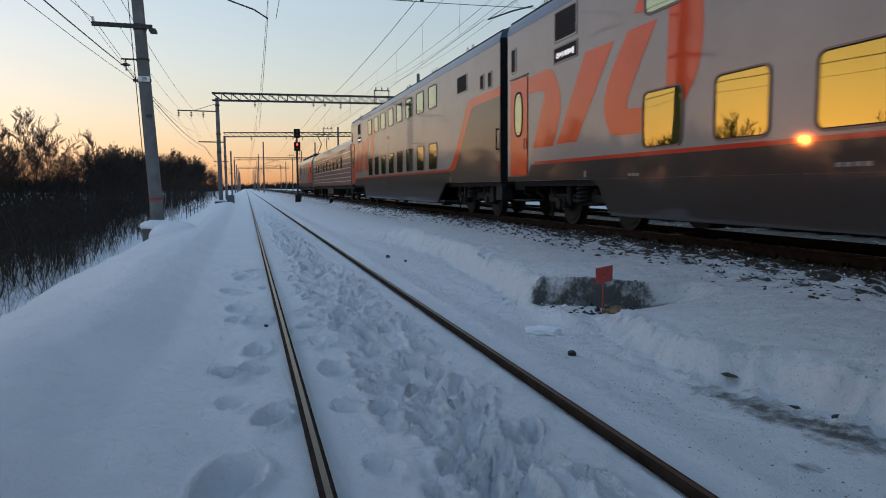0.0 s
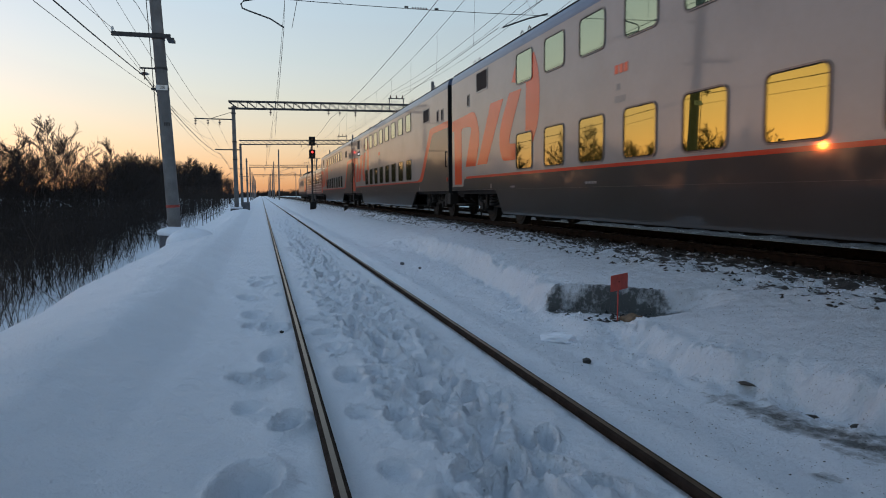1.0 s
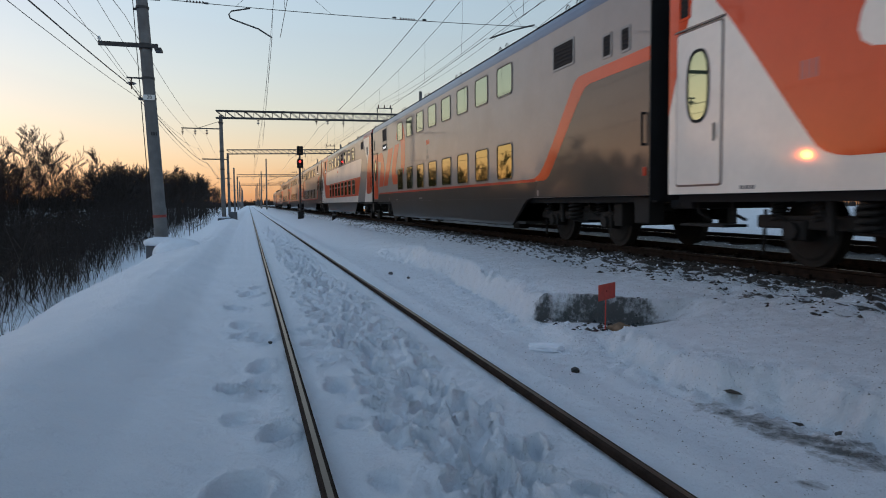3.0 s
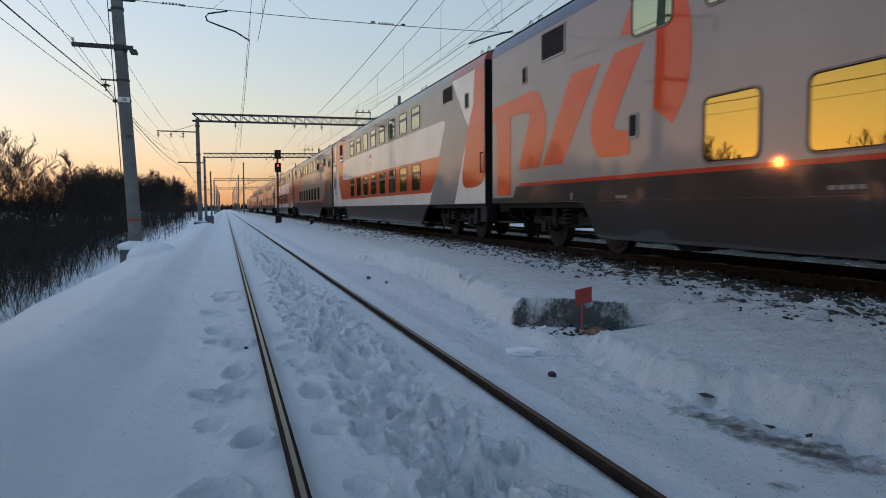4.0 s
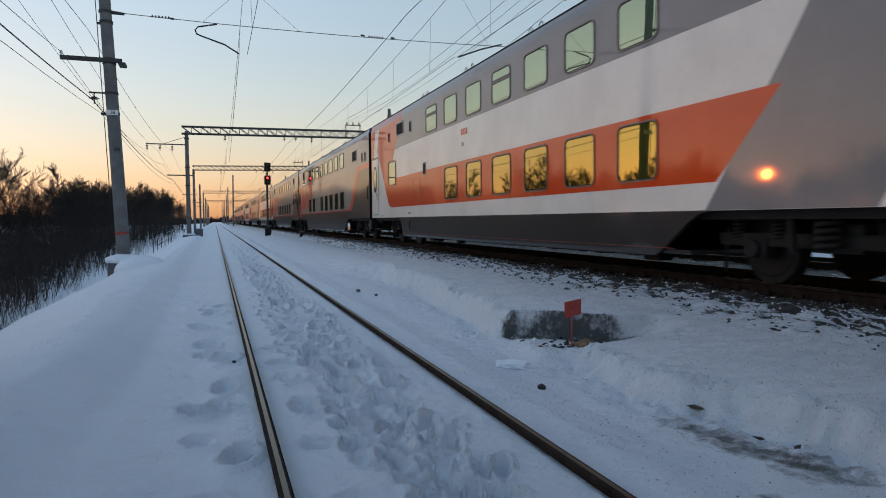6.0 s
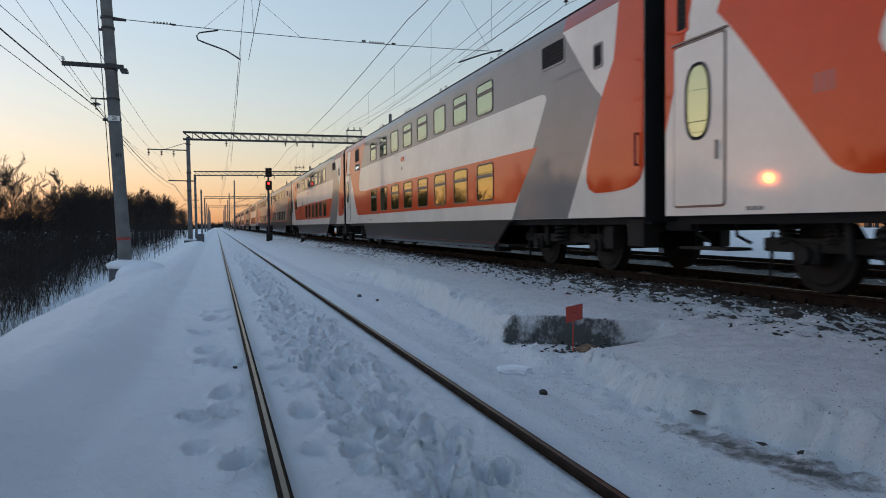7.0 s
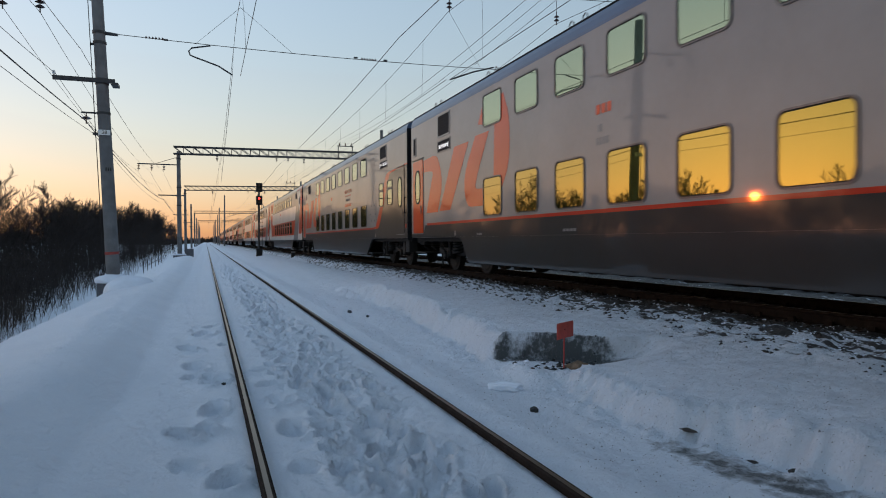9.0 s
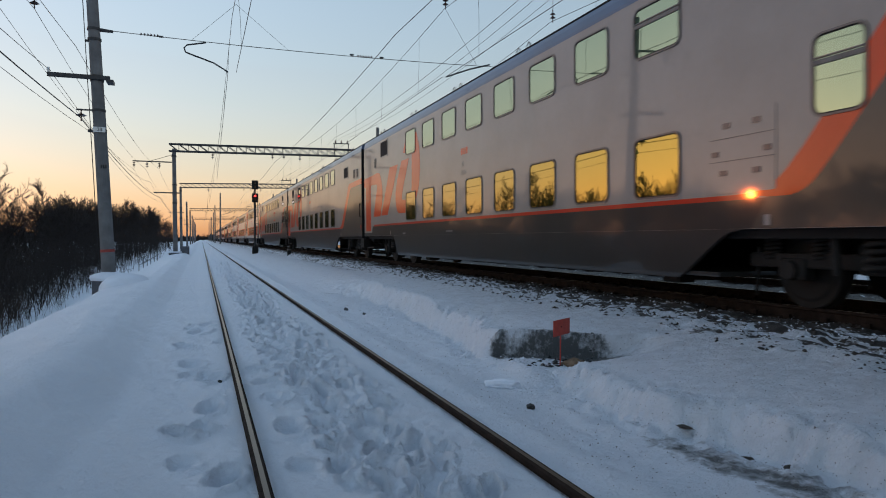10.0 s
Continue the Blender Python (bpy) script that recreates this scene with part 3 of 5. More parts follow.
def door(parent, s0, s1, z0, z1, material, label):
    d = side_panel("door", rounded(s0, s1, z0, z1, 0.05), parent, material, 0.02, label, 0.03)
    ring(rounded(s0 - 0.03, s1 + 0.03, z0 - 0.03, z1 + 0.03, 0.06), rounded(s0 + 0.01, s1 - 0.01, z0 + 0.01, z1 - 0.01, 0.05), 0.006, M["trim"], "door_seal", d)
    sc, zc = (s0 + s1) / 2, z0 + (z1 - z0) * 0.635
    bow = lambda v: math.copysign(abs(v) ** 0.75, v)
    oval = lambda a, c: [(sc + a * bow(math.cos(t * math.pi / 16)), zc + c * bow(math.sin(t * math.pi / 16))) for t in range(32)]
    side_panel("pane", oval(0.235, 0.5), d, M["pale_glass"], 0.026)
    ring(oval(0.26, 0.53), oval(0.222, 0.487), 0.034, M["iron"], "window_frame", d)
    part("handle", rod((SIDE - 0.05, -s1 + 0.1, z0 + 0.6), (SIDE - 0.05, -s1 + 0.1, z0 + 0.85), 0.015), M["trim"], d)
    part("gutter", box(SIDE - 0.035, SIDE, -s1 - 0.05, -s0 + 0.05, z1 + 0.04, z1 + 0.065), M["trim"], d)


def vent(parent, s0, s1, z0, z1, light=None):
    v = ring(rounded(s0 - 0.04, s1 + 0.04, z0 - 0.04, z1 + 0.04, 0.03, 1), rounded(s0, s1, z0, z1, 0.02, 1), 0.016, light or M["mid"], "vent", parent)
    side_panel("backing", [(s0, z0), (s1, z0), (s1, z1), (s0, z1)], v, M["black"], 0.008)
    n = max(3, int((z1 - z0) / 0.07))
    for k in range(n):
        z = z0 + (k + 0.5) * (z1 - z0) / n
        part("slat", box(SIDE - 0.016, SIDE - 0.008, -s1 + 0.01, -s0 - 0.01, z - 0.014, z + 0.014), M["iron"], v)


def display(parent, s0, s1, z0, z1, seed, words=""):
    d = side_panel("display", [(s0, z0), (s1, z0), (s1, z1), (s0, z1)], parent, M["black"], 0.008, "dark destination display with lit characters")
    ring([(s0 - 0.03, z0 - 0.03), (s1 + 0.03, z0 - 0.03), (s1 + 0.03, z1 + 0.03), (s0 - 0.03, z1 + 0.03)], [(s0, z0), (s1, z0), (s1, z1), (s0, z1)], 0.014, M["trim"], "frame", d)
    if words:
        side_text("characters", words, 0.16, (s0 + s1) / 2, (z0 + z1) / 2, d, M["led"], 0.012)
        return
    rng = random.Random(seed)
    s = s0 + 0.1
    while s < s1 - 0.12:
        w = rng.uniform(0.03, 0.09)
        zc, h = (z0 + z1) / 2, rng.uniform(0.04, 0.09)
        part("character_bar", box(SIDE - 0.013, SIDE - 0.009, -s - w, -s, zc - h, zc + h * 0.6), M["led"], d)
        s += w + 0.03


def lettering(parent, s, z, w, h, n, material):
    for k in range(n):
        part("writing_bar", box(SIDE - 0.006, SIDE - 0.002, -s - (k + 0.75) * w / n, -s - k * w / n, z, z + h), material, parent)


def handrail(parent, s, z0, z1, material):
    bm = rod((SIDE - 0.06, -s, z0), (SIDE - 0.06, -s, z1), 0.018)
    for z in (z0 + 0.02, z1 - 0.02):
        add_rod(bm, (SIDE - 0.065, -s, z), (SIDE, -s, z), 0.02)
    part("handrail", bm, material, parent)


def text_part(name, body, size, m, parent, material):
    cu = bpy.data.curves.new(name, "FONT")
    cu.body, cu.size, cu.align_x, cu.align_y, cu.extrude = body, size, "CENTER", "CENTER", 0.002
    tmp = new("lettering_source", cu)
    me = bpy.data.meshes.new_from_object(tmp.evaluated_get(bpy.context.evaluated_depsgraph_get()))
    bpy.data.objects.remove(tmp)
    me.materials.clear()
    me.materials.append(material)
    ob = new(name, me)
    ob.parent = parent
    ob.matrix_basis = m
    return ob


def side_text(name, body, size, s, z, parent, material, proud=0.006):
    """Writing on the coach side, read from the siding."""
    return text_part(name, body, size, Matrix(((0, 0, -1, SIDE - proud), (-1, 0, 0, -s), (0, 1, 0, z), (0, 0, 0, 1))), parent, material)


def coach_base(label):
    c = thing("railway_coach", label, "coach", "coaches of the train")
    return c


WIN = [6.35 + 1.785 * k for k in range(8)]


def grey_coach(staff, library=False, vented=False, blank=None):
    c = coach_base("silver-grey double-deck coach with orange emblem, red stripe and dark skirt" if not staff else "silver-grey double-deck staff coach with a grey door and service hatch")
    section(0.98, -0.27, -25.93, c, "body", M["silver"])
    roof(c, -0.27, -25.93, M["blue"], M["roof"])
    underframe(c)
    side_panel("lower_band", [(0.27, 0.985), (21.6, 0.985), (21.75, 1.35), (1.7, 1.35), (1.55, 1.1), (0.27, 1.1)], c, M["dark"], 0.003, "dark grey band above the skirt")
    # dark end field and the orange sweep round it
    inner = smooth_line([(21.45, 1.36), (21.95, 1.36), (22.3, 1.7), (23.5, 2.95), (23.75, 3.12), (24.1, 3.14), (25.93, 3.17)])
    outer = smooth_line([(20.9, 1.41), (21.3, 1.42), (21.75, 1.62), (23.0, 3.0), (23.3, 3.33), (23.7, 3.36), (25.93, 3.40)])
    if staff:
        inner = smooth_line([(21.45, 1.36), (21.95, 1.36), (22.3, 1.7), (23.45, 3.1), (23.65, 3.3), (24.1, 3.36), (25.93, 3.43)])
        outer = smooth_line([(20.9, 1.41), (21.3, 1.42), (21.75, 1.62), (23.0, 3.15), (23.2, 3.36), (23.7, 3.41), (25.93, 3.48)])
    side_panel("end_field", [(21.2, 0.985)] + inner + [(25.93, 0.985)], c, M["brown"], 0.004, "grey-brown painted end field")
    side_panel("orange_sweep", outer + inner[::-1], c, M["orange"], 0.006, "orange sweep rising from the stripe")
    side_panel("red_stripe", [(1.9, 1.345), (21.3, 1.345), (21.3, 1.41), (1.9, 1.41)], c, M["red"], 0.007, "thin red stripe")
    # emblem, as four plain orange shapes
    side_panel("emblem", [(1.58, 3.33)] + smooth_line([(2.5, 3.37), (2.95, 3.3), (3.35, 2.55), (2.9, 1.71)]) + [(1.85, 1.72)] + smooth_line([(2.3, 2.55), (2.5, 2.88), (2.3, 2.95), (1.58, 2.97)]), c, M["orange"], 0.005, "orange emblem shape")
    side_panel("emblem", [(3.06, 1.73), (3.96, 1.73), (5.36, 3.4), (4.31, 3.4)], c, M["orange"], 0.005)
    side_panel("emblem", smooth_line([(5.82, 3.47), (4.95, 2.5), (5.2, 1.75), (5.75, 1.73), (6.3, 1.73)]) + [(6.3, 2.14)] + smooth_line([(6.1, 2.15), (5.75, 2.17), (6.0, 2.6), (6.68, 3.47)]), c, M["orange"], 0.005)
    side_panel("emblem", [(6.0, 3.72), (6.3, 4.14)] + smooth_line([(7.5, 4.2), (7.85, 3.6), (7.82, 2.6), (7.42, 2.1)]) + [(6.95, 2.4), (7.0, 3.56), (6.5, 3.64)], c, M["orange"], 0.005)
    if staff:
        side_panel("emblem", [(0.3, 2.96), (0.3, 3.26), (0.45, 3.3), (1.6, 3.33), (1.6, 2.97), (1.4, 2.93), (1.4, 1.17), (0.6, 1.17), (0.55, 2.93)], c, M["orange"], 0.0055)
        ring(rounded(0.78, 1.38, 1.45, 1.8, 0.02), rounded(0.79, 1.37, 1.46, 1.79, 0.015), 0.009, M["red"], "hatch", c)
        vent(c, 2.09, 2.27, 3.6, 3.92)
        vent(c, 3.05, 4.02, 3.9, 4.42)
    else:
        door(c, 0.5, 1.52, 1.12, 3.38, M["orange"], "orange entrance door with oval window")
        vent(c, 0.55, 0.78, 3.6, 4.12)
        vent(c, 2.98, 3.92, 3.86, 4.42)
        display(c, 2.95, 3.96, 3.42, 3.70, 3)
    for k, s in enumerate(WIN):
        if vented and k == 0:
            vent(c, 6.3, 6.5, 2.02, 2.36)
        elif k == blank:
            ring(rounded(s - 0.024, s + 1.054, 1.456, 2.384, 0.13), rounded(s, s + 1.03, 1.48, 2.36, 0.11), 0.012, M["trim"], "blanked_window", c, label="window opening closed with a silver panel")
        else:
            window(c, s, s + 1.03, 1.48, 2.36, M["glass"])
        window(c, s, s + 1.03, 3.6, 4.34, M["pale_glass"], split=staff and not library and k == 7)
    lettering(c, 11.35, 3.02, 0.5, 0.16, 3, M["orange"])
    lettering(c, 11.4, 2.72, 0.16, 0.12, 2, M["mid"])
    lettering(c, 11.35, 2.5, 0.4, 0.12, 4, M["mid"])
    lettering(c, 10.2, 1.05, 0.5, 0.05, 4, M["mid"])
    lettering(c, 5.9, 1.02, 0.35, 0.05, 3, M["mid"])
    lettering(c, 21.4, 1.02, 0.12, 0.13, 1, M["silver"])
    lettering(c, 4.3, 1.02, 0.1, 0.13, 1, M["silver"])
    if staff:
        side_panel("hatch", rounded(20.47, 21.58, 1.44, 2.46, 0.04), c, M["silver"], 0.012, "louvred service hatch")
        for s, z in ((20.75, 2.3), (21.25, 2.3), (20.7, 1.7), (21.25, 1.7), (20.55, 1.95), (21.42, 1.95)):
            part("louvre", box(SIDE - 0.022, SIDE, -s - 0.1, -s + 0.02, z - 0.04, z + 0.03), M["trim"], c)
        part("hatch_seam", box(SIDE - 0.016, SIDE, -21.56, -20.49, 1.84, 1.85), M["trim"], c)
        part("hatch_seam", box(SIDE - 0.016, SIDE, -21.56, -20.49, 2.13, 2.14), M["trim"], c)
        window(c, 22.1, 22.72, 2.2, 3.06, M["pale_glass"], True)
        window(c, 23.36, 24.02, 2.2, 3.08, M["pale_glass"], True)
        door(c, 24.6, 25.62, 1.12, 3.38, M["brown"], "grey-brown entrance door with oval window")
        display(c, 22.3, 23.3, 3.62, 3.86, 8, "ЛЕР - МОСКВА")
    else:
        vent(c, 24.42, 24.68, 3.52, 3.88)
        vent(c, 25.06, 25.3, 3.5, 3.86)
    vent(c, 22.3, 23.2, 3.98 if staff else 3.68, 4.42 if staff else 4.14)
    if library:
        tagged(c, "silver-grey double-deck library coach with red lettering on its side", "coach", "coaches of the train")
        side_text("lettering", "БИБЛИОТЕКА", 0.24, 16.0, 3.2, c, M["red"])
        lettering(c, 15.3, 2.98, 1.4, 0.06, 9, M["salmon"])
        lettering(c, 15.4, 2.76, 1.1, 0.1, 5, M["box_grey"])
        lettering(c, 15.2, 2.5, 1.6, 0.14, 7, M["orange"])
    handrail(c, 25.8, 1.8, 2.35, M["black"])
    part("tail_lamp", box(SIDE - 0.02, SIDE, -25.86, -25.76, 1.3, 1.45, 0.01), M["red"], c)
    return c


def red_coach(dining=False):
    c = coach_base("white and orange double-deck dining coach with raised kitchen window" if dining else "white and orange double-deck coach with grey upper band")
    section(0.98, -0.27, -25.93, c, "body", M["white"])
    roof(c, -0.27, -5.2, M["salmon"], M["roof"])
    roof(c, -5.2, -23.4, M["mid"], M["roof"])
    roof(c, -23.4, -25.93, M["salmon"], M["roof"])
    underframe(c)
    side_panel("grey_band", [(5.25, 4.5)] + smooth_line([(4.1, 3.5), (4.2, 3.48), (7.5, 3.5), (21.8, 3.5), (22.75, 3.5), (22.5, 3.1), (20.95, 0.985)]) + [(23.5, 0.985)] + smooth_line([(24.55, 2.75), (24.8, 3.0), (24.4, 3.3), (23.35, 4.5)]), c, M["mid"], 0.004, "grey upper band bending down to the end")
    side_panel("orange_band", smooth_line([(22.25, 2.46), (8.0, 2.46), (4.4, 2.4), (3.55, 2.55), (4.0, 3.4), (5.25, 4.5)]) + [(1.75, 4.5)] + smooth_line([(1.35, 3.65), (1.7, 3.3), (2.95, 1.75), (3.3, 1.36), (4.2, 1.36), (21.15, 1.36)]), c, M["orange"], 0.005, "orange band with a rising curved end")
    side_panel("orange_corner", [(0.27, 4.5), (1.0, 4.5)] + smooth_line([(0.75, 3.6), (0.5, 2.9), (0.27, 2.2)]), c, M["orange"], 0.005)
    side_panel("orange_end", [(25.25, 4.5)] + smooth_line([(25.1, 3.6), (24.68, 3.0), (24.5, 2.6), (24.05, 1.42), (25.2, 1.4), (25.8, 1.5), (25.93, 1.75)]) + [(25.93, 4.5)], c, M["orange"], 0.006)
    door(c, 0.5, 1.5, 1.12, 3.36, M["white"], "white entrance door with oval window")
    if dining:
        window(c, 3.26, 4.28, 2.2, 3.06, M["pale_glass"])
        vent(c, 4.5, 5.4, 3.93, 4.33)
        vent(c, 6.18, 6.44, 3.87, 4.2)
        vent(c, 3.24, 3.5, 3.83, 4.15, M["orange"])
        vent(c, 7.78, 8.03, 2.34, 2.66)
        h = ring(rounded(6.6, 7.46, 1.42, 2.24, 0.03), rounded(6.615, 7.445, 1.435, 2.225, 0.02), 0.009, M["salmon"], "hatch", c)
        for s in (6.7, 7.32):
            part("latch", box(SIDE - 0.014, SIDE, -s - 0.08, -s, 1.78, 1.86), M["trim"], h)
        part("socket_box", box(SIDE - 0.03, SIDE, -6.12, -5.72, 0.55, 0.9, 0.02), M["dark"], c)
    else:
        vent(c, 0.55, 0.75, 3.6, 4.12, M["orange"])
        vent(c, 2.98, 3.86, 3.86, 4.42, M["orange"])
        display(c, 2.95, 3.9, 3.46, 3.72, 5)
    for k, s in enumerate(WIN):
        if not dining or k > 1:
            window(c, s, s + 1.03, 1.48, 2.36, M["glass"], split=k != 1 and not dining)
        if not dining or k > 0:
            window(c, s, s + 1.03, 3.6, 4.34, M["pale_glass"], split=k in (1, 4) if dining else k not in (2, 5))
    vent(c, 22.5, 23.4, 3.98, 4.4)
    vent(c, 24.5, 24.72, 3.6, 3.95)
    handrail(c, 25.78, 1.78, 2.3, M["band"])
    lettering(c, 11.3, 3.14, 0.5, 0.16, 3, M["orange"])
    lettering(c, 11.35, 2.85, 0.16, 0.1, 2, M["mid"])
    lettering(c, 2.9, 2.3, 0.3, 0.22, 3, M["salmon"])
    lettering(c, 5.9, 1.1, 0.4, 0.05, 4, M["mid"])
    lettering(c, 1.9, 1.03, 0.3, 0.05, 3, M["mid"])
    part("lower_line", box(SIDE - 0.006, SIDE, -20.3, -6.0, 0.44, 0.448), M["band"], c)
    return c


def striped_wagon():
    c = thing("baggage_wagon", "dull red-brown single-deck wagon with pale stripes", "wagon")
    bm = bmesh.new()
    prof = [(-1.5, 1.0), (-1.5, 3.4), (-1.4, 3.75), (-1.0, 4.05), (0, 4.2), (1.0, 4.05), (1.4, 3.75), (1.5, 3.4), (1.5, 1.0)]
    vs = [[bm.verts.new((x, y, z)) for x, z in prof] for y in (-0.6, -25.6)]
    n = len(prof)
    for i in range(n):
        bm.faces.new((vs[0][i], vs[0][(i + 1) % n], vs[1][(i + 1) % n], vs[1][i]))
    bm.faces.new(vs[0]), bm.faces.new(vs[1][::-1])
    part("body", bm, M["maroon"], c)
    for k, z in enumerate((1.25, 1.5, 1.8, 2.1, 2.4, 2.75, 3.1)):
        part("stripe", box(-1.512, -1.49, -25.4, -0.8, z, z + 0.05), M["white"], c)
    for k in range(9):
        part("window", box(-1.515, -1.48, -4.0 - 2.2 * k, -3.1 - 2.2 * k, 2.15, 2.9, 0.01), M["glass"], c)
    for y in (-3.6, -22.6):
        bogie_parts(bogie(c, y))
    part("underframe", box(-1.3, 1.3, -25.6, -0.6, 0.75, 1.0), M["black"], c)
    part("battery_box", box(-1.4, 1.4, -15.5, -11.5, 0.35, 0.8, 0.03), M["iron"], c)
    part("gangway_bellows", box(-0.8, 0.8, -26.2, -25.6, 0.9, 3.6, 0.04), M["black"], c)
    return c


def locomotive():
    c = thing("electric_locomotive", "grey and orange electric locomotive with raised pantograph", "locomotive")
    bm = bmesh.new()
    prof = [(-1.55, 0.95), (-1.55, 3.5), (-1.3, 3.95), (0, 4.05), (1.3, 3.95), (1.55, 3.5), (1.55, 0.95)]
    vs = [[bm.verts.new((x, y, z)) for x, z in prof] for y in (-0.9, -21.6)]
    n = len(prof)
    for i in range(n):
        bm.faces.new((vs[0][i], vs[0][(i + 1) % n], vs[1][(i + 1) % n], vs[1][i]))
    bm.faces.new(vs[0]), bm.faces.new(vs[1][::-1])
    part("body", bm, M["silver"], c)
    part("orange_panel", box(-1.56, -1.5, -21.4, -17.5, 1.2, 3.3), M["orange"], c)
    part("lower_panel", box(-1.562, -1.5, -21.5, -1.0, 0.95, 1.35), M["dark"], c)
    part("cab_window", box(-1.57, -1.5, -20.6, -19.8, 2.3, 3.0, 0.02), M["glass"], c)
    for k in range(5):
        part("grille", box(-1.57, -1.5, -6.2 - 2.2 * k, -4.8 - 2.2 * k, 2.2, 3.1, 0.01), M["trim"], c)
    for k in range(4):
        part("roof_box", box(-0.9, 0.9, -5.5 - 4.2 * k, -3.2 - 4.2 * k, 4.0, 4.4, 0.06), M["black"], c)
    p = part("pantograph", rod((-0.5, -17.5, 4.4), (-0.25, -19.0, 5.3), 0.04), M["metal"], c)
    for a, e in (((0.5, -17.5, 4.4), (0.25, -19.0, 5.3)), ((-0.25, -19.0, 5.3), (-0.5, -17.6, 6.3)), ((0.25, -19.0, 5.3), (0.5, -17.6, 6.3)), ((-0.95, -17.6, 6.4), (0.95, -17.6, 6.4)), ((-0.7, -17.6, 4.35), (0.7, -17.6, 4.35))):
        part("pantograph_bar", rod(a, e, 0.04), M["metal"], p)
    for y in (-5.0, -17.5):
        bogie_parts(bogie(c, y))
    part("underframe", box(-1.3, 1.3, -21.4, -1.1, 0.6, 0.95), M["black"], c)
    return c


def make_train():
    """The whole train: (thing, place of its leading end at 0 s)."""
    first = {"G": grey_coach(False), "S": grey_coach(True), "L": grey_coach(True, True), "V": grey_coach(True, vented=True), "B": grey_coach(False, blank=2), "R": red_coach(), "D": red_coach(True)}
    used = set()
    cars = []
    for k, kind in enumerate("GGSRGRVBDRRLGSG"):
        y = GAP0 + LENGTH * (1 - k)
        m = pose(MAIN_X, y, MAIN_Z, 0, CANT, 0)
        if kind in used:
            c = copy_thing(first[kind], m)
        else:
            c = first[kind]
            c.matrix_basis = m
            used.add(kind)
        cars.append((c, y))
    wagon, loco = striped_wagon(), locomotive()
    cars.append((wagon, GAP0 + 2 * LENGTH))
    cars.append((loco, GAP0 + 2 * LENGTH + 22.0))
    return cars


TRAIN = make_train()


# ---------------------------------------------------------------- overhead line, signal, small things
def insulator(parent, top, n=3, r=0.11, material=None):
    """A string of discs hanging from top."""
    x, y, z = top
    bm = rod((x, y, z), (x, y, z - 0.13 * n - 0.2), 0.018)
    for k in range(n):
        add_rod(bm, (x, y, z - 0.12 - 0.13 * k), (x, y, z - 0.17 - 0.13 * k), r * 0.45, r, 12)
        add_rod(bm, (x, y, z - 0.17 - 0.13 * k), (x, y, z - 0.19 - 0.13 * k), r, r * 0.6, 12)
    return part("insulator", bm, material or M["porcelain"], parent)


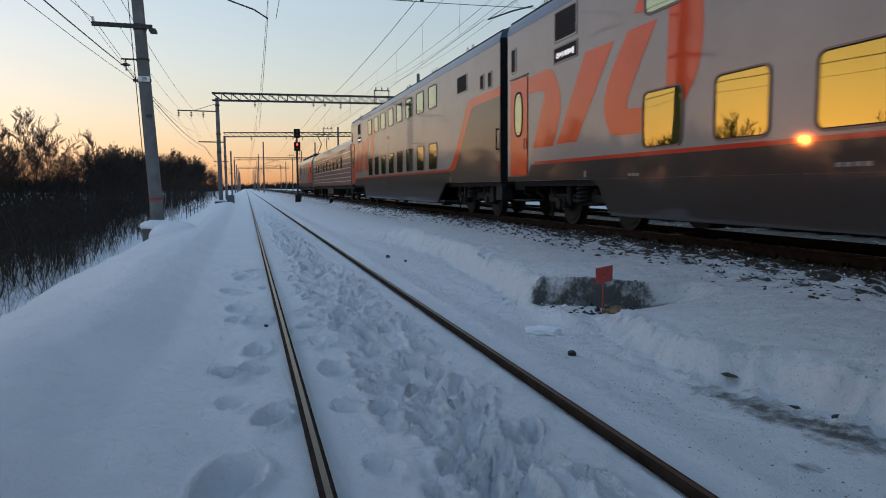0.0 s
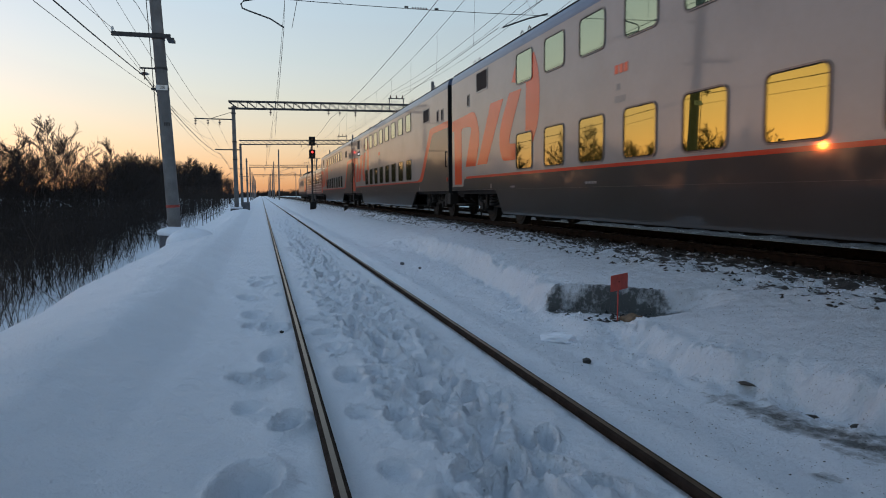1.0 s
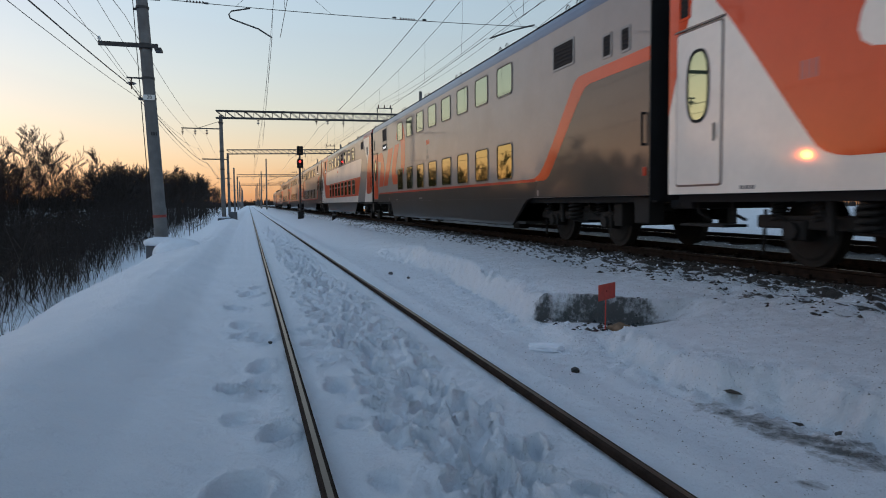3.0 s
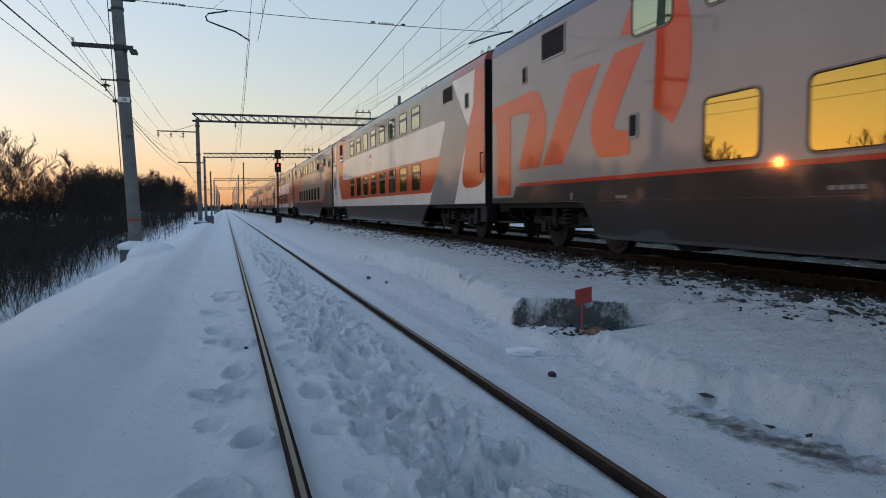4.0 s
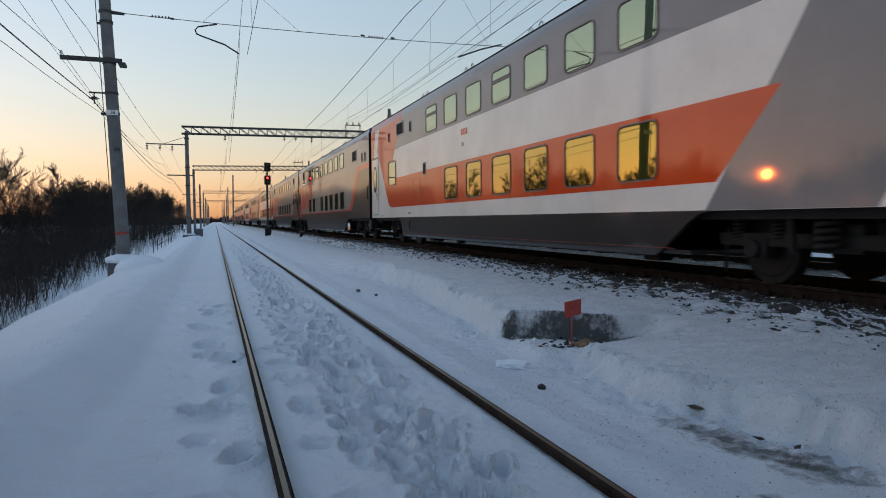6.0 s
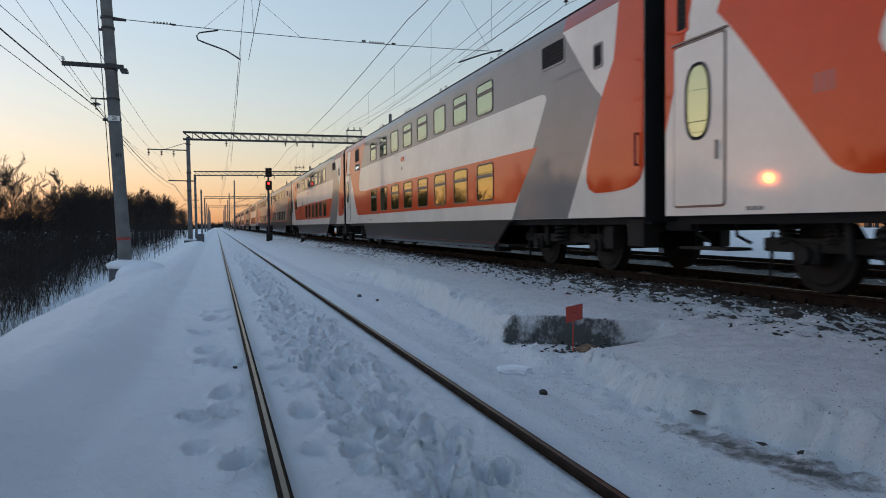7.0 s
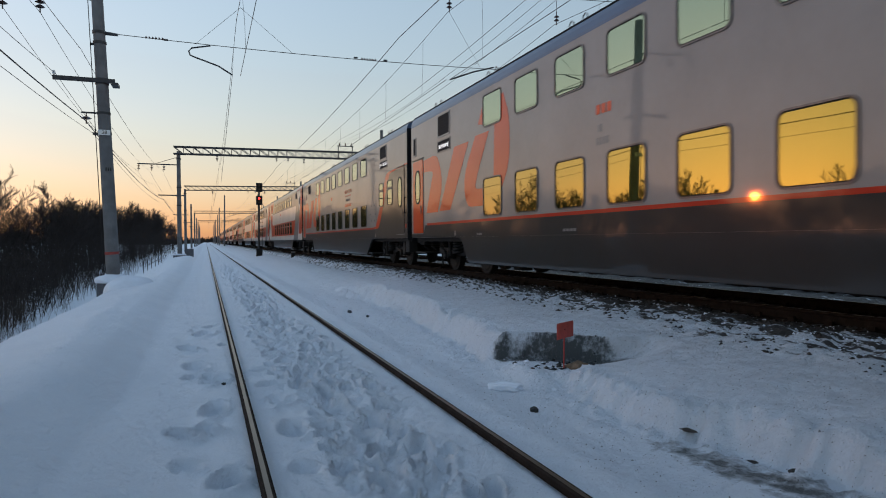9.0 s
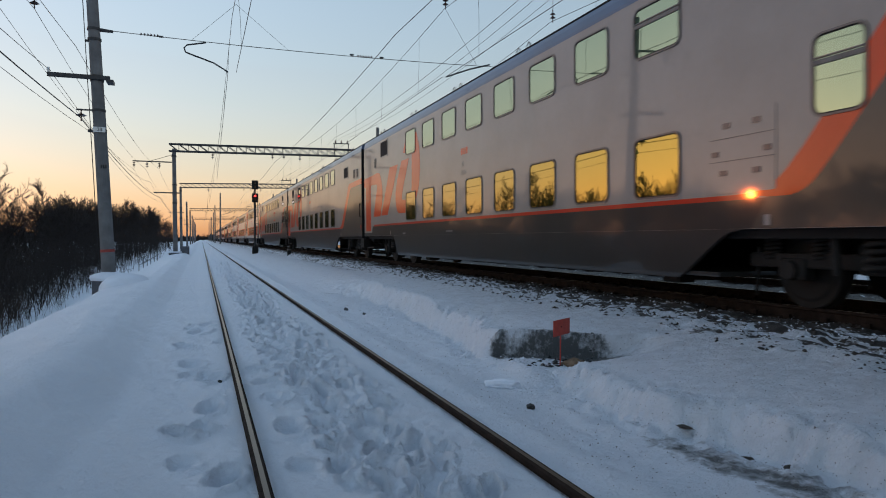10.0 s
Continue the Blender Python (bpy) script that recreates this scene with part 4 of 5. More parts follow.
def near_mast():
    """Leaning spun-concrete mast beside the siding with arms, plate and footing."""
    t = thing("catenary_mast", "leaning round concrete mast with red band on a snow-capped footing", "mast", "", pose(-2.55, 22, 0))
    ax = lambda z: -0.052 * z
    bm = bmesh.new()
    add_rod(bm, (ax(-0.3), 0, -0.3), (ax(9.6), 0, 9.6), 0.195, 0.15, 24)
    part("shaft", bm, M["concrete"], t)
    part("red_band", rod((ax(0.98), 0, 0.98), (ax(1.06), 0, 1.06), 0.197, 0.197, 24), M["band"], t, "faded red painted band")
    part("footing", box(-0.42, 0.34, -0.35, 0.4, -1.0, 0.16, 0.03), M["footing"], t, "blue-grey concrete footing block")
    for z, name in ((7.42, "collar"), (7.12, "collar"), (6.05, "collar"), (5.95, "collar"), (5.08, "clamp"), (4.5, "clamp")):
        part(name, rod((ax(z), 0, z - 0.035), (ax(z), 0, z + 0.035), 0.185, 0.185, 20), M["metal"], t)
    arm = part("cross_arm", box(-1.55, 0.05, -0.22, -0.12, 5.94, 6.06, 0.01), M["metal"], t)
    part("pin_insulator", add_rod(rod((-1.52, -0.17, 6.06), (-1.52, -0.17, 6.2), 0.03), (-1.52, -0.17, 6.12), (-1.52, -0.17, 6.2), 0.05, 0.03), M["plate"], arm)
    part("bolt_plate", box(-0.05, 0.14, -0.24, 0.22, 5.88, 5.96, 0.01), M["metal"], arm)
    b = part("side_bracket", box(-0.85, -0.2, -0.06, 0.0, 5.06, 5.1), M["metal"], t)
    insulator(b, (-0.72, -0.03, 5.08), 1, 0.15)
    part("side_bracket", box(-0.55, -0.3, -0.05, 0.05, 4.45, 4.52), M["metal"], t)
    part("side_bracket", box(-0.62, -0.3, -0.05, 0.05, 7.05, 7.1), M["metal"], t)
    plate = part("number_plate", box(-0.39, -0.07, -0.225, -0.215, 4.43, 4.58, 0.004), M["plate"], t, "white enamel plate with dark numerals")
    text_part("numerals", "28", 0.14, pose(-0.22, -0.228, 4.505, 90, 0, 0), plate, M["ink"])
    for k in range(3):
        part("stencil_bar", box(-0.2 + 0.06 * k, -0.165 + 0.06 * k, -0.2, -0.19, 3.4, 3.5), M["ink"], t)
    part("down_lead", mesh_of("down_lead", *tube([(ax(z) - 0.24, -0.05, z) for z in (9.3, 7, 5, 3, 1, 0.1)], 0.012), M["wire"]), None, t)
    part("anchor_clamp", rod((ax(7.42) + 0.1, 0, 7.42), (ax(7.42) + 0.5, 0, 7.4), 0.06, 0.04), M["metal"], t)
    # snow lying on the footing
    bm = bmesh.new()
    bmesh.ops.create_icosphere(bm, subdivisions=4, radius=1.0)
    for v in bm.verts:
        n = noise.noise(v.co * 1.7) * 0.12
        v.co = Vector((v.co.x * 0.47, v.co.y * 0.45, max(v.co.z, -0.35) * 0.19)) * (1 + n)
    cap = tagged(new("snow_cushion", from_bm("snow_cap", bm, M["snow_cap"], True)), "rounded cushion of snow lying on the mast footing", "snow")
    cap.matrix_basis = pose(-2.59, 21.95, 0.22)
    bm = bmesh.new()
    bmesh.ops.create_icosphere(bm, subdivisions=4, radius=1.0)
    for v in bm.verts:
        v.co = Vector((v.co.x * 0.75, v.co.y * 0.9, v.co.z * 0.5)) * (1 + noise.noise(v.co * 1.3) * 0.15)
    drift = tagged(new("snow_drift", from_bm("snow_drift", bm, M["snow_cap"], True)), "soft snow drift banked against the mast footing", "snow")
    drift.matrix_basis = pose(-2.0, 21.5, -0.12)


def far_mast(x, y, top, label="grey concrete line mast with small arms", lean=-0.012, arms=True, r=0.2):
    t = thing("catenary_mast", label, "mast", "masts along the line", pose(x, y, 0))
    ax = lambda z: lean * z
    part("shaft", rod((ax(-1.5), 0, -1.5), (ax(top), 0, top), r, r * 0.75, 14), M["concrete"], t)
    if not arms and 0 < x < 10:
        part("cantilever", rod((0, 0, 7.6), (3.0, 0, 8.6), 0.05), M["metal"], t)
        part("cantilever", rod((0, 0, 9.4), (3.0, 0, 8.6), 0.03), M["metal"], t)
        part("cantilever", rod((0, 0, 7.4), (3.4, 0, 7.1), 0.035), M["metal"], t)
    if arms:
        a = part("cross_arm", rod((-1.7, 0, top * 0.585), (0.35, 0, top * 0.585), 0.05), M["metal"], t)
        for z in (0.93, 0.66, 0.49):
            part("collar", rod((ax(top * z), 0, top * z - 0.05), (ax(top * z), 0, top * z + 0.05), r * 1.05, seg=14), M["metal"], t)
    return t


def gantry(y, x0, x1, z0, z1, depth=0.6):
    """Lattice cross-beam on two masts."""
    t = thing("catenary_gantry", "grey lattice steel beam spanning the tracks", "gantry", "gantries over the tracks", pose(0, y, 0))
    at = lambda x: z0 + (z1 - z0) * (x - x0) / (x1 - x0)
    for dy in (-0.3, 0.3):
        for dz in (0, depth):
            part("chord", rod((x0, dy, z0 + dz), (x1, dy, z1 + dz), 0.055, seg=6), M["gantry"], t)
    n = int((x1 - x0) / 0.78)
    for k in range(n):
        a, c = x0 + (x1 - x0) * k / n, x0 + (x1 - x0) * (k + 1) / n
        for dy in (-0.3, 0.3):
            part("diagonal", rod((a, dy, at(a) + depth), (c, dy, at(c)), 0.028, seg=5), M["gantry"], t)
            part("upright", rod((c, dy, at(c) + depth), (c, dy, at(c)), 0.022, seg=5), M["gantry"], t)
        part("brace", rod((a, -0.3, at(a)), (c, 0.3, at(c)), 0.022, seg=5), M["gantry"], t)
    f = part("insulator_frame", rod((11.4, 0, at(11.4)), (11.4, 0, at(11.4) + 1.15), 0.045), M["gantry"], t)
    part("frame_bar", rod((12.7, 0, at(12.7)), (12.7, 0, at(12.7) + 1.15), 0.045), M["gantry"], f)
    part("frame_bar", rod((11.3, 0, at(11.4) + 1.15), (12.8, 0, at(12.7) + 1.15), 0.045), M["gantry"], f)
    for x in (11.5, 12.05, 12.6):
        part("pin_insulator", rod((x, 0, at(x) + 1.15), (x, 0, at(x) + 1.45), 0.06, 0.04), M["porcelain"], f)
    for x, n in ((0.9, 3), (5.9, 2), (6.9, 2), (8.3, 3), (12.2, 3)):
        insulator(t, (x, 0, at(x)), n, 0.13)
    return t


def signal():
    t = thing("colour_light_signal", "two-headed railway signal on a slim post showing red", "signal", "", pose(4.4, 62, 0))
    part("post", rod((0, 0, 0.1), (0, 0, 6.2), 0.09, 0.08, 12), M["metal"], t)
    part("base", box(-0.22, 0.28, -0.25, 0.25, -0.2, 0.75, 0.03), M["iron"], t)
    for z, lit in ((5.74, False), (4.6, True)):
        h = part("signal_head", box(-0.34 + 0.08, 0.34 - 0.06, -0.3, 0.0, z, z + 0.78, 0.05), M["black"], t)
        for k, dz in enumerate((0.22, 0.56)):
            on = lit and k == 1
            part("lens", rod((-0.0, -0.31, z + dz), (0.0, -0.335, z + dz), 0.09 if on else 0.085, seg=16), M["lens_red"] if on else M["lens_off"], h, "lit red lens" if on else "")
            part("hood", box(-0.12, 0.12, -0.5, -0.3, z + dz + 0.1, z + dz + 0.12), M["black"], h)
    bm = bmesh.new()
    for sx in (-0.16, 0.16):
        add_rod(bm, (0.2 + sx, 0.25, 0.3), (0.05 + sx, 0.2, 5.6), 0.02, seg=6)
    part("ladder_rail", bm, M["metal"], t)
    for k in range(16):
        z = 0.5 + 0.32 * k
        part("rung", rod((0.03, 0.25, z), (0.36, 0.25, z), 0.014, seg=6), M["metal"], t)


def red_sign():
    gz = float(height(3.72, 6.62)[0])
    t = thing("marker_sign", "small red rectangular sign on a thin stake in the snow", "sign", "", pose(3.72, 6.62, gz))
    part("stake", rod((0, 0, -0.1), (0.004, 0, 0.49), 0.0075), M["sign"], t)
    p = part("plate", box(-0.19, 0.23, -0.004, 0.004, 0.335, 0.51, 0.003), M["sign"], t, "plain red metal plate")
    p.matrix_basis = pose(0, -0.012, 0, 0, 0, 36)
    part("bolt", rod((0, -0.022, 0.43), (0, -0.012, 0.43), 0.008), M["iron"], t)


def lump(name, label, category, x, y, size, material, seed, lift=0.0):
    bm = bmesh.new()
    bmesh.ops.create_icosphere(bm, subdivisions=3, radius=1.0)
    for v in bm.verts:
        k = 1 + 0.45 * noise.noise(v.co * 1.6 + Vector((seed * 7.3, 0, 0))) + 0.2 * noise.noise(v.co * 4 + Vector((0, seed * 3.1, 0)))
        v.co = Vector((v.co.x * size[0], v.co.y * size[1], v.co.z * size[2])) * k
    ob = tagged(new(name, from_bm(name, bm, material)), label, category)
    ob.matrix_basis = pose(x, y, float(height(x, y)[0]) + size[2] * 0.45 + lift, 0, 0, seed * 47)
    return ob


def wires():
    """Contact wires, messengers with droppers, and feeder lines."""
    spans = [-20, 22, 62, 105, 147, 190, 232, 275, 318, 360, 402]
    def line(name, label, x, z, sag, r, zig=0.0, joined=None, later=None):
        t = thing(name, label, "wire", "wires of the line")
        for i, (a, c) in enumerate(zip(spans, spans[1:])):
            xa, xc = x + zig * (-1) ** i, x - zig * (-1) ** i
            za, zc = [z if later is None or v <= 22 else later for v in (a, c)]
            top = sagging((xa, a, za), (xc, c, zc), sag, 13)
            wire_part("span", top, r, t)
            if joined is not None:
                low = sagging((xa - zig, a, joined), (xc + zig, c, joined), 0.03, 5)
                wire_part("contact_wire", low, r, t)
                n = 7
                for k in range(n if a < 150 else 0):
                    f = (k + 0.5) / n
                    p = Vector((xa, a, za)).lerp(Vector((xc, c, zc)), f) - Vector((0, 0, sag * 4 * f * (1 - f)))
                    q = Vector((xa - zig, a, joined)).lerp(Vector((xc + zig, c, joined)), f)
                    wire_part("dropper", [p, q.lerp(p, 0.5) + Vector((0.02, 0, 0)), q], 0.005, t)
        return t
    line("siding_catenary", "siding messenger and contact wire with droppers", 1.0, 8.2, 0.55, 0.0085, 0.12, 6.5)
    line("main_catenary", "main line messenger and contact wire with droppers", 7.85, 9.24, 0.75, 0.0095, 0.05, 6.93)
    line("feeder_wire", "bare feeder wire hung beside the main line", 6.08, 8.2, 0.35, 0.013)
    line("far_catenary", "far main line messenger and contact wire", 11.97, 9.24, 0.9, 0.0095, 0.1, 6.95)
    line("feeder_wire", "bare feeder wire over the far track", 11.5, 10.7, 0.5, 0.011)
    line("feeder_wire", "bare feeder wire over the far track", 12.05, 10.7, 0.6, 0.009)
    line("feeder_wire", "bare feeder wire over the far track", 12.6, 10.7, 0.7, 0.009)
    line("mast_side_wire", "bare power wire on mast arms", -4.06, 6.15, 0.7, 0.008)
    line("mast_side_wire", "bare power wire on mast arms", -3.3, 4.86, 0.4, 0.014)
    line("mast_side_wire", "thin wire strung along the masts", -3.1, 4.5, 0.5, 0.006)
    line("mast_side_wire", "bare power wire on mast arms", -4.44, 7.84, 0.6, 0.008, later=7.25)
    line("mast_side_wire", "bare power wire on mast arms", -5.36, 7.88, 0.6, 0.008, later=7.22)
    line("mast_side_wire", "thin wire strung along the masts", -3.4, 6.88, 0.5, 0.008, later=7.29)
    # cross-span at the near mast with registration arms
    t = thing("cross_span", "steel cross-span wire with registration arms", "wire")
    wire_part("span_wire", sagging((-2.55, 22, 7.42), (16.2, 22, 7.75), 0.22, 15), 0.011, t)
    for x, z in ((-1.7, 7.41), (4.8, 7.37)):
        bm = bmesh.new()
        for k in range(6):
            add_rod(bm, (x + 0.09 * k, 22, z), (x + 0.09 * k + 0.045, 22, z), 0.045, 0.02, 10)
        part("strain_insulator", bm, M["porcelain"], t)
    for x in (-1.2, 4.55, 5.55):
        part("clamp", rod((x, 22, 7.39), (x + 0.12, 22, 7.39), 0.03, seg=6), M["metal"], t)
    arm = tube([(0.12, 22, 7.34), (-0.42, 22, 7.22), (-0.5, 22, 7.12), (-0.46, 22, 7.0), (-0.3, 22, 6.94), (0.35, 22, 6.74), (0.76, 22, 6.5)], 0.025)
    part("registration_arm", mesh_of("registration_arm", *arm, M["metal"], True), None, t)
    arm = tube([(9.5, 22, 7.5), (8.75, 22, 7.28), (7.9, 22, 6.95)], 0.028)
    part("registration_arm", mesh_of("registration_arm", *arm, M["metal"], True), None, t)
    arm = tube([(13.6, 22, 7.6), (13.2, 22, 7.5), (12.0, 22, 6.97)], 0.028)
    part("registration_arm", mesh_of("registration_arm", *arm, M["metal"], True), None, t)
    for x0, z0, x1, z1 in ((-0.3, 7.36, 1.0, 8.6), (1.0, 8.6, 2.6, 7.33), (7.85, 9.24, 9.0, 7.45)):
        wire_part("stay_wire", [(x0, 22, z0), (x1, 22, z1)], 0.005, t)
    # upper span carrying the messengers, above the view until late
    wire_part("span_wire", sagging((-2.9, 22, 10.5), (16.2, 22, 10.5), 0.4, 15), 0.012, t)
    for x, z in ((1.0, 10.3), (7.3, 10.1), (7.85, 9.7), (11.97, 9.7)):
        insulator(t, (x, 22, z), 2, 0.1)
        wire_part("hanger", [(x, 22, z), (x, 22, 10.12)], 0.01, t)
    a = thing("mast_top_arm", "steel arm near the mast top with hanging insulators", "bracket", "", pose(0, 22, 0))
    part("arm", rod((-5.5, 0, 8.5), (-2.95, 0, 8.35), 0.045), M["metal"], a)
    for x in (-4.44, -5.36):
        insulator(a, (x, 0, 8.42), 3, 0.13)
    b = thing("insulator_arm", "steel arm with three hanging insulators", "bracket", "", pose(0, 62, 0))
    part("arm", rod((-5.4, 0, 7.85), (-2.2, 0, 7.85), 0.05), M["metal"], b)
    part("tie", rod((-4.0, 0, 7.9), (-2.3, 0, 8.5), 0.02), M["metal"], b)
    for x in (-5.3, -4.3, -3.35):
        insulator(b, (x, 0, 7.85), 3, 0.13)


near_mast()
far_mast(-2.1, 62, 9.0)
gantry(62, -2.6, 16.2, 8.78, 9.05)
gantry(105, -3.0, 16.2, 8.75, 9.2)
gantry(190, -3.0, 16.2, 8.75, 9.0)
gantry(275, -3.0, 16.2, 8.75, 9.0)
for k, y in enumerate((105, 147, 190, 232, 275, 318, 360)):
    far_mast(-2.75, y, 8.9)
for y in (22, 65, 125, 168, 210, 252, 295, 338):
    far_mast(16.2, y, 12.3, "grey concrete mast beyond the far track", 0.0, False)
for x, y, top in ((4.6, 188, 13.5), (4.3, 246, 13.0), (4.6, 300, 12.5), (4.4, 350, 12.0), (4.5, 410, 12.5), (4.5, 470, 12.5)):
    far_mast(x, y, top, "slim dark mast between the tracks", 0.0, False, 0.22)
signal()
wires()
red_sign()

p = thing("marker_post", "short grey marker post beside the main track", "post", "", pose(5.75, 48.5, 0.1))
part("post", box(-0.12, 0.12, -0.1, 0.1, -0.2, 0.62, 0.02), M["iron"], p)
part("top", box(-0.13, 0.13, -0.11, 0.11, 0.5, 0.6, 0.01), M["box_grey"], p)
fb = thing("concrete_block", "pale concrete cabinet block beside the line mast", "block", "", pose(-1.35, 62, 0))
part("block", box(-0.35, 0.35, -0.4, 0.4, -0.6, 0.75, 0.02), M["footing"], fb)
fo = thing("mast_footing", "blue-grey concrete footing under the line mast", "footing", "", pose(-2.1, 61.7, 0))
part("block", box(-0.5, 0.5, -0.5, 0.5, -1.2, 0.2, 0.03), M["footing"], fo)
part("snow_lid", box(-0.52, 0.52, -0.52, 0.52, 0.2, 0.33, 0.06), M["snow_cap"], fo)
ra = thing("handrail", "thin steel handrail at the edge of the embankment", "railing", "", pose(-4.3, 54, -1.1))
for k in range(6):
    part("baluster", rod((0.14 * k, 1.9 * k, -0.6), (0.14 * k, 1.9 * k, 1.0 + 0.1 * k), 0.03, seg=6), M["gantry"], ra)
for z in (1.0, 0.55):
    part("rail", rod((0, 0, z), (0.7, 9.5, z + 0.5), 0.025, seg=6), M["gantry"], ra)

lump("coal_lump", "dark lump of frozen grit lying on snow", "debris", 2.72, 5.36, (0.045, 0.035, 0.03), M["ink"], 1)
lump("ice_lump", "grey frozen clod lying on snow", "debris", 2.76, 13.7, (0.05, 0.045, 0.04), M["footing"], 2)
lump("ice_lump", "grey frozen clod lying on snow", "debris", 2.95, 12.9, (0.03, 0.03, 0.025), M["footing"], 3)
lump("coal_lump", "dark lump of grit beside the rail", "debris", 0.20, 4.28, (0.02, 0.028, 0.014), M["ink"], 4)
lump("coal_lump", "dark lump of grit beside the rail", "debris", 0.16, 7.2, (0.02, 0.025, 0.014), M["ink"], 5)
lump("wood_block", "weathered timber end sticking out of the snow", "timber", 3.86, 6.55, (0.15, 0.1, 0.07), M["wood"], 6, -0.01)
lump("snow_lump", "broken block of crusted snow", "snow", 2.85, 6.25, (0.17, 0.1, 0.06), M["snow_cap"], 7)
lump("frozen_crust", "dark frozen clod on the bank edge", "debris", 3.42, 4.2, (0.03, 0.075, 0.013), M["sleeper"], 8)
lump("frozen_crust", "dark frozen clod on the bank edge", "debris", 3.48, 3.65, (0.025, 0.06, 0.012), M["sleeper"], 9)
lump("frozen_crust", "dark frozen clod on the bank edge", "debris", 3.55, 3.35, (0.02, 0.05, 0.01), M["sleeper"], 10)


def scatter():
    """Ballast stones and ice chips on the shoulder of the main track."""
    rng = np.random.RandomState(9)
    base = np.array([(1, 0, 0), (-0.8, 0.5, 0), (-0.5, -0.9, 0.1), (0.1, 0.1, 0.9), (0.2, 0.9, 0.2), (0, 0, -0.7)])
    tri = [(0, 4, 3), (4, 1, 3), (1, 2, 3), (2, 0, 3), (0, 5, 4), (4, 5, 1), (1, 5, 2), (2, 5, 0)]
    def cloud(name, label, n, xlo, xhi, ylo, yhi, s0, s1, material):
        x, u = rng.uniform(xlo, xhi, n), rng.rand(n)
        y = ylo + (yhi - ylo) * u ** 1.8
        z = height(x, y)
        s, a = rng.uniform(s0, s1, n), rng.uniform(0, 6.3, n)
        pts = base[None] * (1 + 0.35 * rng.randn(n, 6, 1)) * s[:, None, None]
        px = pts[..., 0] * np.cos(a)[:, None] - pts[..., 1] * np.sin(a)[:, None] + x[:, None]
        py = pts[..., 0] * np.sin(a)[:, None] + pts[..., 1] * np.cos(a)[:, None] + y[:, None]
        pz = pts[..., 2] * 0.7 + z[:, None]
        v = np.stack([px, py, pz], -1).reshape(-1, 3)
        f = (np.array(tri)[None] + 6 * np.arange(n)[:, None, None]).reshape(-1, 3)
        tagged(new(name, mesh_of(name, v.tolist(), f.tolist(), material)), label, "stones", kind="stuff")
    cloud("ballast_stones", "dark ballast stones on the track bed", 7000, 6.2, 9.8, -2, 60, 0.018, 0.05, M["sleeper"])
    cloud("ballast_stones", "dark stones showing through the snow", 1500, 5.2, 6.3, 0, 40, 0.012, 0.04, M["sleeper"])
    cloud("snow_chunks", "broken crusts of snow along the ballast", 2200, 5.6, 7.0, 1, 40, 0.006, 0.025, M["snow_cap"])
    cloud("grit", "scattered dark grit on the snow", 5000, 2.2, 6.2, 2, 24, 0.002, 0.007, M["ink"])
    cloud("ice_shards", "dark shards of ice in the dug pit", 70, 3.3, 4.4, 6.6, 7.1, 0.015, 0.045, M["dark_ice"])
    cloud("snow_crumbs", "crumbs of broken snow below the dug bank", 600, 2.9, 3.7, 6, 15, 0.005, 0.022, M["snow_cap"])


scatter()


# ---------------------------------------------------------------- woods
def prisms(segs, sides=3):
    """Thin tapered prisms from rows (x, y, z, x, y, z, r, r)."""
    s = np.asarray(segs, float)
    a, c = s[:, 0:3], s[:, 3:6]
    d = c - a
    d /= np.linalg.norm(d, axis=1)[:, None] + 1e-9
    ref = np.where(np.abs(d[:, 2:3]) < 0.9, [[0, 0, 1.0]], [[1.0, 0, 0]])
    u = np.cross(d, ref)
    u /= np.linalg.norm(u, axis=1)[:, None]
    w = np.cross(d, u)
    ang = np.arange(sides) * 2 * np.pi / sides
    ringv = u[:, None, :] * np.cos(ang)[None, :, None] + w[:, None, :] * np.sin(ang)[None, :, None]
    v = np.concatenate([a[:, None] + ringv * s[:, 6, None, None], c[:, None] + ringv * s[:, 7, None, None]], 1)
    n = len(s)
    k = np.arange(sides)
    f = np.stack([k, (k + 1) % sides, sides + (k + 1) % sides, sides + k], -1)
    f = (f[None] + (2 * sides) * np.arange(n)[:, None, None]).reshape(-1, 4)
    return v.reshape(-1, 3), f


